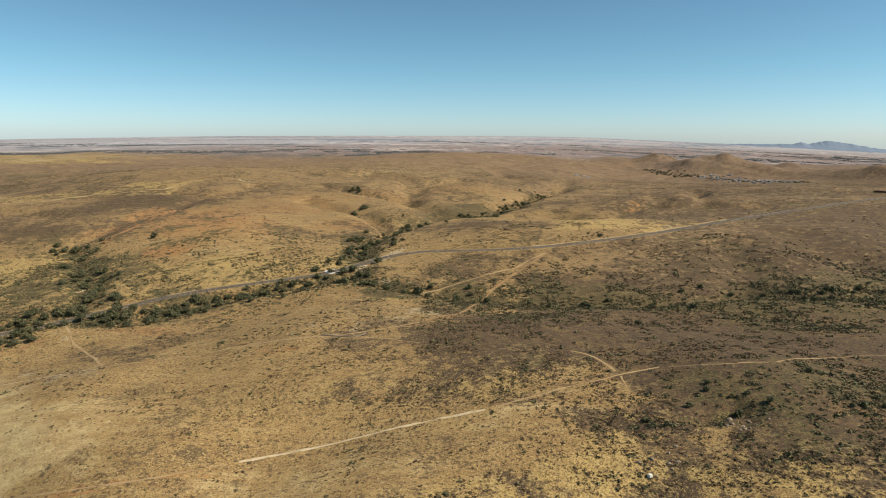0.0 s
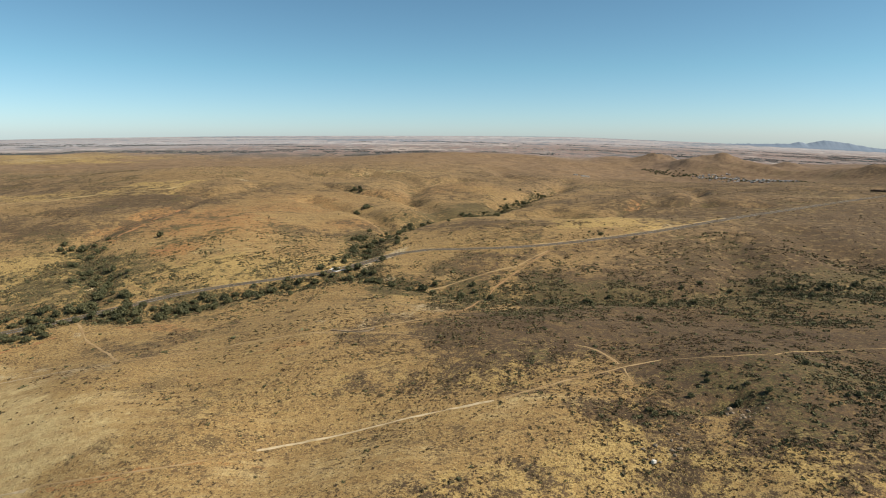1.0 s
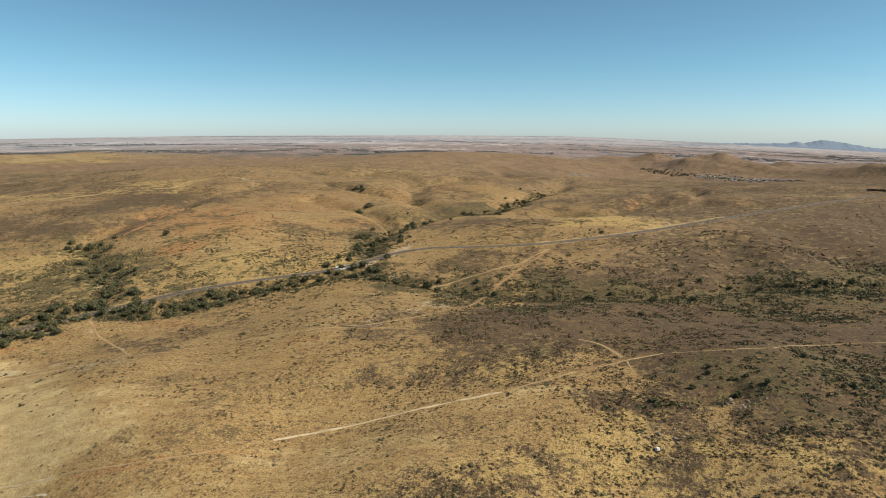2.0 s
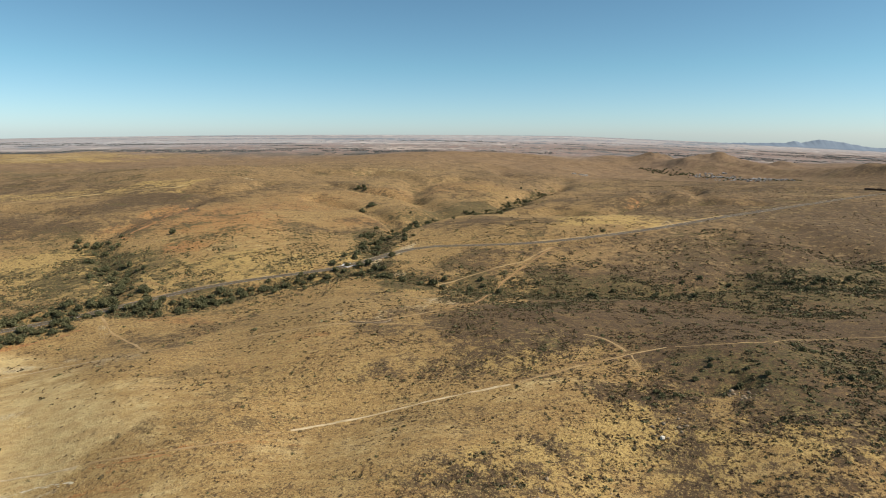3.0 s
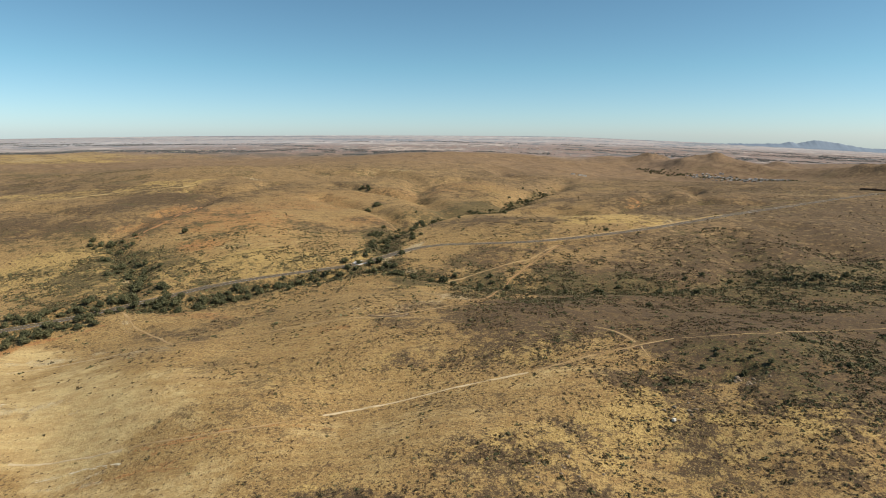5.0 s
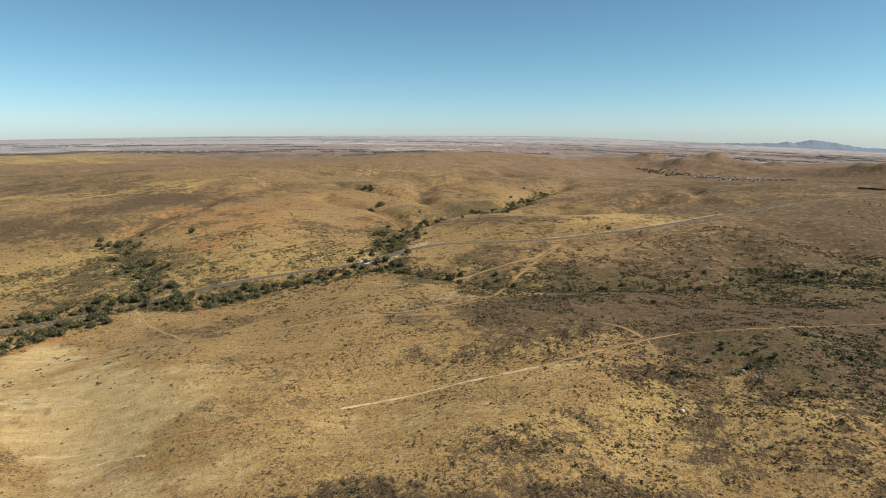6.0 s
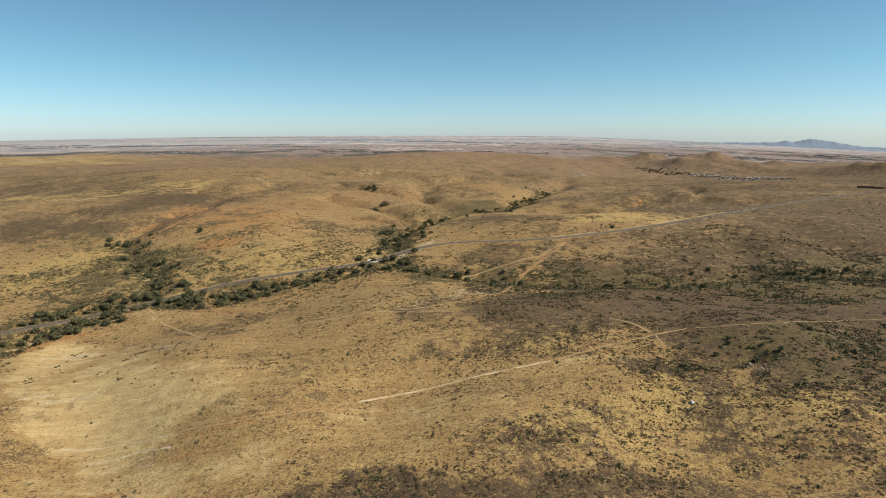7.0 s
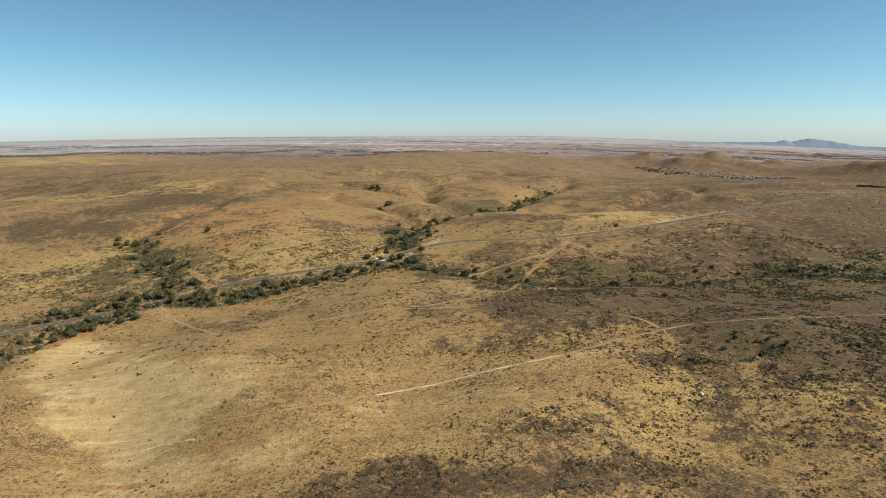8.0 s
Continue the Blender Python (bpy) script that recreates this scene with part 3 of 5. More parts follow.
patch('green', 116, 374, 51, 8, 3.09, 0.70)
patch('green', 227, 379, 43, 20, 3.07, 0.80)
patch('green', 274, 380, 35, 16, -2.45, 0.80)
patch('green', -270, 477, 34, 14, 2.25, 0.60)
patch('green', -324, 522, 30, 21, 2.17, 0.50)
patch('green', -70, 537, 53, 19, 1.66, 0.80)
patch('green', 23, 750, 48, 14, -2.56, 0.70)
patch('green', 87, 812, 24, 9, -2.73, 0.70)
patch('green', 40, 240, 10, 8, -2.87, 0.30)
patch('green', 111, 194, 42, 19, -3.04, 0.35)
patch('green', 111, 216, 44, 10, -3.12, 0.30)
patch('green', -373, 546, 41, 36, 3.09, 0.25)
patch('green', -696, 1307, 380, 55, 2.39, 0.35)
patch('green', -333, 977, 105, 21, -3.03, 0.35)
patch('green', -310, 471, 85, 50, 2.74, 0.30)
patch('green', -151, 455, 79, 33, -2.89, 0.30)
patch('green', -211, 449, 41, 19, 2.37, 0.40)
patch('green', -305, 410, 40, 26, 2.65, 0.50)
patch('green', 2, 417, 43, 28, 2.68, 0.25)
patch('green', 692, 1823, 189, 27, -2.99, 0.90)
patch('green', 816, 1730, 125, 37, -3.10, 0.70)
patch('green', 867, 1539, 289, 88, 1.07, 0.50)
patch('pale', -229, 292, 26, 5, 3.13, 0.35)
patch('pale', -178, 272, 43, 10, 2.48, 0.21)
patch('pale', -141, 164, 16, 2, -3.08, 0.60)
patch('pale', -196, 237, 66, 23, 2.38, 0.06)
patch('pale', -63, 457, 9, 5, 1.71, 1.00)
patch('pale', -44, 489, 30, 5, 1.16, 1.00)
patch('pale', -38, 424, 6, 3, 2.89, 0.80)
patch('pale', -258, 442, 8, 4, 1.90, 0.90)
patch('pale', -206, 335, 13, 3, 2.20, 0.50)
patch('pale', 179, 365, 8, 3, 2.15, 1.00)
patch('pale', 181, 389, 8, 2, -2.60, 0.70)
patch('pale', 185, 393, 11, 4, 3.12, 0.50)
patch('pale', -233, 371, 7, 3, 2.60, 0.70)
patch('pale', -154, 269, 26, 3, 2.37, 0.25)
patch('pale', 64, 166, 2, 1, -2.58, 0.60)
patch('pale', 97, 185, 9, 6, 1.60, 0.50)
patch('pale', 90, 193, 4, 1, -2.39, 0.50)
patch('pale', -6, 403, 8, 2, 2.76, 0.80)
patch('pale', 20, 392, 5, 2, 2.90, 0.60)
patch('pale', -1418, 2077, 239, 111, 1.16, 0.30)
patch('pale', -305, 941, 20, 10, 3.12, 0.80)
patch('pale', -1402, 2111, 273, 159, 1.01, 0.30)
patch('pale', 372, 1600, 144, 6, 1.04, 0.50)
patch('pale', 506, 853, 54, 27, 0.97, 0.50)
patch('pale', -18, 332, 27, 17, 1.07, 0.50)
patch('pale', -58, 303, 21, 13, -3.01, 0.40)
patch('pale', 194, 273, 26, 11, 0.83, 0.35)
patch('pale', 208, 552, 20, 7, -2.63, 0.60)
patch('pale', -90, 1100, 60, 17, -3.04, 0.40)
patch('orange', 172, 480, 74, 47, -2.50, 0.10)
patch('orange', -240, 634, 113, 69, 2.18, 0.25)
patch('orange', -300, 635, 101, 4, 1.61, 1.00)
patch('orange', -308, 599, 48, 7, 1.76, 0.90)
patch('orange', -307, 700, 36, 7, 1.48, 1.00)
patch('orange', -98, 646, 73, 28, 0.92, 0.30)
patch('orange', -85, 172, 22, 1, -3.08, 0.60)
patch('orange', -107, 169, 11, 1, 3.10, 0.80)
patch('orange', -121, 158, 16, 1, 3.12, 0.70)
patch('orange', 237, 763, 31, 12, 1.07, 1.00)
patch('orange', -74, 853, 48, 27, 3.12, 0.25)
patch('orange', 47, 909, 98, 65, 0.88, 0.30)
patch('orange', 259, 909, 125, 98, -2.49, 0.35)
patch('orange', 865, 1839, 184, 66, 2.73, 0.30)
patch('orange', -188, 792, 96, 72, 0.89, 0.30)
patch('orange', -233, 522, 13, 9, -2.79, 1.00)
patch('orange', -102, 170, 11, 1, 3.10, 0.80)
patch('orange', -118, 158, 13, 2, 3.09, 0.60)
patch('orange', -315, 656, 62, 7, 1.50, 1.00)
patch('orange', -305, 696, 28, 6, 1.49, 0.90)
patch('orange', -326, 613, 26, 4, 1.58, 0.80)
patch('orange', -240, 634, 88, 55, 2.31, 0.30)
patch('orange', -249, 320, 9, 4, -2.53, 0.90)
patch('orange', -154, 406, 17, 2, -2.57, 0.70)
patch('orange', -171, 348, 31, 5, 3.13, 0.50)
patch('orange', -74, 273, 11, 4, -3.12, 0.40)
patch('orange', -83, 248, 29, 15, -3.02, 0.15)
patch('orange', -35, 696, 30, 4, -2.54, 0.60)
patch('orange', -157, 701, 53, 29, -2.89, 0.40)
patch('orange', -91, 642, 48, 11, 0.87, 0.30)
patch('orange', 237, 760, 18, 8, 0.81, 1.00)
patch('orange', 418, 1023, 39, 6, 0.96, 0.90)
patch('orange', 344, 743, 50, 15, 2.81, 0.40)
patch('orange', 157, 524, 14, 8, 3.11, 0.40)
patch('orange', 189, 1055, 45, 8, 1.21, 0.60)
patch('orange', 130, 537, 34, 16, -2.77, 0.30)
patch('orange', -301, 1027, 265, 53, 2.73, 0.20)
patch('orange', 851, 1887, 100, 23, 2.44, 0.35)
patch('orange', 28, 398, 4, 3, 2.88, 0.40)
patch('gold', -304, 451, 70, 42, 2.79, 0.60)
patch('gold', -149, 448, 78, 33, -2.91, 0.40)
patch('gold', -566, 809, 44, 18, -2.78, 1.00)
patch('gold', -507, 825, 55, 15, -2.95, 1.00)
patch('gold', -447, 827, 49, 16, -2.89, 1.00)
patch('gold', -402, 847, 46, 20, 0.82, 1.00)
patch('gold', -371, 879, 38, 11, 1.08, 0.80)
patch('gold', -1367, 2114, 378, 235, 1.53, 1.00)
patch('gold', -1403, 2084, 315, 175, 2.51, 1.00)
patch('gold', -1077, 2180, 239, 38, -2.94, 0.70)
patch('gold', 179, 577, 67, 22, -2.87, 0.80)
patch('gold', -49, 231, 39, 23, 3.06, 0.18)
patch('gold', 67, 188, 20, 11, -2.84, 0.90)
patch('gold', 40, 243, 23, 16, -3.06, 0.80)
patch('gold', -314, 478, 64, 41, 2.76, 0.50)
patch('gold', 88, 183, 17, 11, -2.38, 0.80)
patch('gold', -29, 379, 24, 10, 2.74, 0.40)
patch('gold', -113, 182, 13, 3, 2.89, 0.20)
patch('gold', 240, 591, 126, 11, -2.49, 0.60)
patch('gold', 352, 678, 159, 18, -2.47, 0.60)
patch('gold', 469, 765, 141, 26, -2.48, 0.60)
patch('gold', -298, 465, 71, 38, 2.87, 0.50)
patch('gold', -157, 462, 71, 30, -3.00, 0.60)
patch('gold', 22, 149, 24, 14, -3.06, 0.70)
patch('gold', 57, 176, 23, 11, -3.09, 0.60)
patch('gold', -9, 145, 15, 8, 3.03, 0.40)
patch('gold', 77, 156, 37, 16, -3.00, 0.70)
patch('gold', 75, 212, 19, 8, 2.89, 0.50)
patch('gold', 108, 154, 22, 10, -2.97, 0.70)
patch('gold', 14, 232, 39, 17, 3.03, 0.50)
patch('gold', 56, 243, 19, 12, 3.09, 0.50)
patch('gold', -109, 235, 50, 19, 3.14, 0.15)
patch('gold', 177, 571, 65, 16, -2.91, 0.70)
patch('gold', 532, 898, 107, 50, 1.08, 0.60)
patch('gold', 46, 887, 65, 48, 1.31, 0.50)
patch('gold', -122, 934, 52, 47, -2.77, 0.50)
patch('gold', -90, 1100, 171, 29, -2.67, 0.40)
patch('gold', 270, 1130, 90, 41, 0.79, 0.60)
patch('gold', 51, 418, 36, 8, -2.37, 0.30)
patch('bare', -152, 202, 48, 24, 3.00, 0.65)
patch('bare', -45, 165, 37, 15, -3.13, 0.30)
patch('bare', 31, 197, 33, 8, -2.94, 0.40)
patch('bare', -91, 259, 40, 16, -2.97, 0.24)
patch('bare', -224, 262, 77, 26, 2.36, 0.70)
patch('bare', -44, 203, 43, 10, -3.00, 0.12)
patch('bare', -209, 593, 113, 58, 2.20, 0.40)
patch('bare', -170, 196, 46, 19, 2.54, 0.70)
patch('scrub', -16, 140, 38, 13, -3.12, 0.24)
patch('scrub', -27, 113, 26, 8, 3.12, 0.32)
patch('gold', -49, 127, 21, 11, 2.92, 0.60)
patch('green', 271, 375, 54, 27, -2.41, 1.00)
patch('green', 214, 349, 51, 33, -2.69, 0.80)
patch('green', 122, 183, 32, 20, -2.47, 0.30)
patch('green', 34, 361, 58, 44, 3.01, 0.50)
patch('green', -281, 372, 50, 34, 0.93, 0.50)
patch('green', -290, 444, 63, 24, 2.03, 0.60)
patch('green', 40, 778, 85, 21, -2.63, 0.60)
patch('green', -15, 692, 57, 16, -2.75, 0.60)
patch('green', -294, 318, 33, 17, 1.28, 1.00)
patch('green', -297, 289, 27, 15, 1.60, 0.90)
patch('pale', -210, 215, 28, 3, -3.04, 0.25)
patch('pale', -168, 207, 15, 1, 3.02, 0.30)
patch('pale', -137, 158, 10, 1, -3.14, 0.50)
patch('orange', 157, 461, 87, 49, -2.37, 0.10)
patch('orange', -268, 645, 114, 70, 2.16, 0.25)
patch('orange', -329, 639, 90, 2, 1.54, 1.00)
patch('orange', -337, 600, 34, 4, 1.60, 0.90)
patch('orange', -326, 683, 35, 7, 1.44, 1.00)
patch('orange', -113, 605, 64, 30, -2.42, 0.30)
patch('orange', -113, 161, 24, 1, 3.12, 0.60)
patch('orange', -137, 158, 12, 1, -3.13, 0.80)
patch('orange', -148, 140, 15, 2, -2.90, 0.70)
patch('orange', 227, 752, 25, 7, -2.38, 1.00)
patch('orange', -91, 855, 53, 19, -2.60, 0.25)
patch('orange', 35, 899, 81, 79, -2.99, 0.30)
patch('orange', 244, 876, 115, 87, -2.88, 0.35)
patch('orange', 873, 1825, 183, 71, 2.50, 0.30)
patch('orange', -203, 766, 100, 74, 2.65, 0.30)
patch('orange', -268, 309, 20, 7, -2.40, 0.90)
patch('scrub', -49, 122, 17, 8, -3.13, 0.64)
patch('scrub', -73, 120, 10, 4, 3.07, 0.40)
patch('scrub', 6, 116, 19, 10, -2.93, 0.80)
patch('scrub', -25, 116, 16, 9, 2.95, 0.40)
patch('scrub', 89, 148, 9, 5, -2.64, 0.30)
patch('gold', -329, 439, 65, 49, 2.85, 0.60)
patch('gold', -173, 441, 85, 34, 3.08, 0.40)
patch('gold', -614, 841, 53, 31, 3.03, 1.00)
patch('gold', -545, 845, 60, 16, -3.07, 1.00)
patch('gold', -482, 846, 51, 15, -2.93, 1.00)
patch('gold', -434, 865, 47, 26, -2.36, 1.00)
patch('gold', -400, 893, 38, 13, 1.01, 0.80)
patch('gold', -1465, 2264, 327, 224, 0.84, 1.00)
patch('gold', -1505, 2233, 302, 137, 2.81, 1.00)
patch('gold', -1153, 2332, 278, 169, 2.93, 0.70)
patch('gold', 165, 561, 67, 24, -2.92, 0.80)
patch('gold', -72, 213, 39, 28, -3.12, 0.18)
patch('gold', 46, 166, 20, 12, -2.89, 0.90)
patch('gold', 20, 223, 23, 14, 3.04, 0.80)
patch('gold', -340, 467, 57, 44, 3.00, 0.50)
patch('gold', 68, 162, 16, 9, -2.83, 0.80)
patch('gold', -50, 359, 29, 17, 2.25, 0.40)
patch('gold', -143, 173, 15, 3, 2.87, 0.20)
patch('gold', 225, 569, 110, 11, -2.59, 0.60)
patch('gold', 328, 633, 146, 22, -2.51, 0.60)
patch('gold', 444, 718, 135, 15, -2.53, 0.60)
patch('gold', 27, 127, 36, 14, -3.09, 0.50)
patch('gold', -31, 142, 15, 6, 3.01, 0.50)
patch('gold', 108, 161, 21, 12, -2.76, 0.60)
patch('bare', -132, 146, 48, 16, 3.11, 0.50)
patch('orange', -112, 165, 19, 2, 3.07, 0.50)
patch('orange', -160, 174, 12, 2, -3.09, 0.30)


def cover(kind, x, y):
    """How strongly (0 to 1) that kind covers the ground."""
    reach = np.hypot(x, y)
    ragged = 0.035 * reach
    wx = x + ragged * (rough(x, y, 60, 21, 3) * 0.35 + rough(x, y, 14, 22, 3) * 0.12)
    wy = y + ragged * (rough(x, y, 60, 23, 3) * 0.7 + rough(x, y, 14, 24, 3) * 0.25)
    keep = np.ones(np.shape(x))
    near = 1 - smooth(350, 800, reach)
    uneven = 0.9 * rough(x, y, 110, 25, 4) + 0.7 * near * rough(x, y, 22, 26, 3)
    if kind in ("orange", "pale"):
        uneven = 0.5 * uneven
    for cx, cy, sa, sb, turn, strength in PATCHES[kind]:
        reached = 2.0 * max(sa, sb)
        p = np.nonzero((np.abs(wx - cx) < reached) & (np.abs(wy - cy) < reached))[0]
        c, s = math.cos(turn), math.sin(turn)
        ux, uy = wx[p] - cx, wy[p] - cy
        d2 = ((ux * c + uy * s) / sa) ** 2 + ((uy * c - ux * s) / sb) ** 2
        keep[p] *= 1 - strength * (1 - smooth(0.2, 1.9, d2 + uneven[p]))
    got = 1 - keep
    if kind == "scrub":
        # thicker towards the shaded east and on the uplands
        side = x / np.maximum(y, 60)
        got = 1 - (1 - got) * (1 - (0.08 + 0.36 * smooth(-0.05, 0.45, side) + 0.18 * smooth(450, 1100, reach) + 0.45 * smooth(0.36, 0.60, side) * smooth(170, 230, y) * (1 - smooth(600, 900, y))))
        got = 1 - np.clip(1 - got, 0.02, 1) ** (1 + 0.7 * smooth(0.0, 0.25, side) * smooth(160, 215, y) * (1 - smooth(430, 520, y)))
        got = got * (1 - 0.9 * cover("bare", x, y))
        got = got * (1 - 0.6 * (1 - smooth(-45, 40, x)) * smooth(210, 250, y) * (1 - smooth(340, 410, y)))
    if kind == "green":
        got = 1 - (1 - got) * (1 - 0.25 * smooth(0.05, 0.4, -x / np.maximum(y, 60)) * smooth(340, 400, y) * (1 - smooth(560, 640, y)))
    if kind in ("scrub", "green"):
        bed = (1 - smooth(0.03, 0.12, folds(x, y))) * smooth(330, 700, reach) * (1 - smooth(1900, 2400, reach))
        for depth, width, points in GULLIES[3:]:
            bed = np.maximum(bed, np.exp(-((from_line(x, y, points)[0] / (0.45 * width)) ** 2)))
        got = np.maximum(got, bed * (0.5 if kind == "scrub" else 0.35))
    return got


def mesh_of(name, verts, faces, material_, smooth_=False):
    """A mesh from arrays of places and of faces that all have the same number of corners."""
    me = bpy.data.meshes.new(name)
    verts, faces = np.asarray(verts, np.float32), np.asarray(faces, np.int32)
    k = faces.shape[1]
    me.vertices.add(len(verts))
    me.vertices.foreach_set("co", verts.ravel())
    me.loops.add(faces.size)
    me.loops.foreach_set("vertex_index", faces.ravel())
    me.polygons.add(len(faces))
    me.polygons.foreach_set("loop_start", np.arange(0, faces.size, k, dtype=np.int32))
    me.polygons.foreach_set("use_smooth", np.full(len(faces), smooth_))
    me.update(calc_edges=True)
    me.materials.append(material_)
    return me


def sheet(rows, cols):
    """The faces of a grid of rows x cols places."""
    i = np.arange(rows - 1)[:, None] * cols + np.arange(cols - 1)[None]
    return np.stack([i, i + 1, i + cols + 1, i + cols], -1).reshape(-1, 4)


def build_ground():
    fine = np.radians(np.linspace(-48, 48, 680))
    rest = np.radians(np.linspace(48, 312, 60))[1:]
    turn = np.r_[fine, rest]
    far = np.r_[np.linspace(0.02, 150, 24), 150 * (6900 / 150) ** (np.arange(1, 741) / 740)]
    a, r = np.meshgrid(turn, far)
    # the far rim is straight across the view
    x, y = r * np.sin(a) - 20, r * np.cos(a) - 60
    x = np.where(y > 4890, x * 4890 / y, x)
    y = np.minimum(y, 4890)
    z = height(x, y)
    # behind and beside the view the land runs out flat
    me = mesh_of("ground", np.stack([x, y, z], -1).reshape(-1, 3), sheet(len(far), len(turn))[:, ::-1], GROUND, True)
    fx, fy = x.ravel(), y.ravel()
    away = smooth(2050, 2600, fy + 0.0 * fx)
    away = np.maximum(away, smooth(1750, 2050, fy) * smooth(0.28, 0.36, fx / np.maximum(fy, 1)) * 0.15)
    upland = np.maximum(smooth(450, 1400, np.hypot(fx, fy)), 0.85 * smooth(0.08, 0.4, fx / np.maximum(fy, 60)) * smooth(300, 420, fy))
    for name, kinds in (("cover", ("scrub", "green", "pale")), ("soil", ("orange", "gold", "bare"))):
        layer = me.color_attributes.new(name, "FLOAT_COLOR", "POINT")
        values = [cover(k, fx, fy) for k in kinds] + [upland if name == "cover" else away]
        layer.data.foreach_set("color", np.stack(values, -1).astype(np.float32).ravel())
    return tagged(new("ground", me), "rolling dry grassland hills running to a flat plain", "ground", kind="structure")


build_ground()


def along_line(points, step):
    points = np.asarray(points, float)[:, :2]
    at = np.r_[0, np.cumsum(np.hypot(*np.diff(points, axis=0).T))]
    t = np.arange(0, at[-1], step)
    # a soft curve through the points
    x, y = np.interp(t, at, points[:, 0]), np.interp(t, at, points[:, 1])
    k = max(3, int(14 / step)) | 1
    pad = lambda v: np.convolve(np.r_[[v[0]] * (k // 2), v, [v[-1]] * (k // 2)], np.ones(k) / k, "valid")
    x, y = pad(x), pad(y)
    dx, dy = np.gradient(x), np.gradient(y)
    n = np.hypot(dx, dy) + 1e-9
    return x, y, -dy / n, dx / n, t


def ribbon(name, points, offsets, lift, material_, step=3.0, z_of=None, wobble=0.0, seed=0):
    x, y, nx, ny, t = along_line(points, step)
    rows = []
    for o, up in zip(offsets, lift):
        w = o * (1 + wobble * rough(t * 1.0, t * 0.0 + 3.7 * o, 9.0, seed, 3))
        px, py = x + nx * w, y + ny * w
        pz = (height(px, py) if z_of is None else z_of(px, py)) + up
        rows.append(np.stack([px, py, pz], -1))
    v = np.stack(rows, 1)
    return mesh_of(name, v.reshape(-1, 3), sheet(len(x), len(offsets)), material_, True)


def road_level(px, py):
    _, t = from_line(px, py, ROAD)
    return np.interp(t, ROAD_AT, ROAD_Z)


def build_road():
    road = tagged(new("road", ribbon("road", ROAD, (-4.3, -3.4, -1.2, 0, 1.2, 3.4, 4.3), (-0.25, 0.10, 0.16, 0.18, 0.16, 0.10, -0.25), ASPHALT, 4.0, road_level)),
                  "two-lane grey asphalt road winding past the creek", "road", kind="structure")
    for name, o, m in (("edge_line", -3.1, PAINT), ("edge_line", 3.1, PAINT), ("centre_line", 0.0, YELLOW)):
        w = 0.09
        line_ = new(name, ribbon(name, ROAD, (o - w, o + w), (0.20 if o == 0 else 0.135,) * 2, m, 4.0, road_level))
        line_.parent = road
    # straw-coloured verge along the northern shoulder of the upper stretch
    verge = ribbon("verge", ROAD[22:30], (3.9, 5.0, 7.0, 8.2), (-0.1, 0.06, 0.06, -0.1), VERGE, 4.0, None, 0.25, 5)
    tagged(new("verge", verge), "straw-coloured grass verge beside the asphalt road", "verge", kind="structure")
    return road


build_road()

TRACK_KINDS = [
    (DIRT, "pale dirt track worn across the dry grass"), (WORN, "faint stretch of track over bare reddish soil"),
    (DIRT, "pale dirt track worn across the dry grass"), (WORN, "dirt track fading into golden grass"),
    (WORN, "faint dirt path through dark scrub"), (WORN, "dirt track crossing a scrubby flat"),
    (DIRT, "chalky dirt track along the slope edge"), (WORN, "worn dirt track along the slope edge"),
    (REDDISH, "narrow reddish dirt path up to the road"), (WORN, "sandy dirt track climbing to the road"),
    (WORN, "short sandy path down to the creek"), (WORN, "sandy footpath over the scrub"),
    (WORN, "faint footpath down through golden grass"), (WORN, "faint dirt track along the slope crest")]


def build_tracks():
    for n, ((half, points), (tone, label)) in enumerate(zip(TRACKS, TRACK_KINDS)):
        me = ribbon("dirt_track", points, (-half * 0.45, -half * 0.2, half * 0.2, half * 0.45), (0.0, 0.07, 0.07, 0.0), tone, 1.2, None, 0.9, 60 + n)
        tagged(new("dirt_track", me), label, "track", "dirt tracks", "structure")


build_tracks()

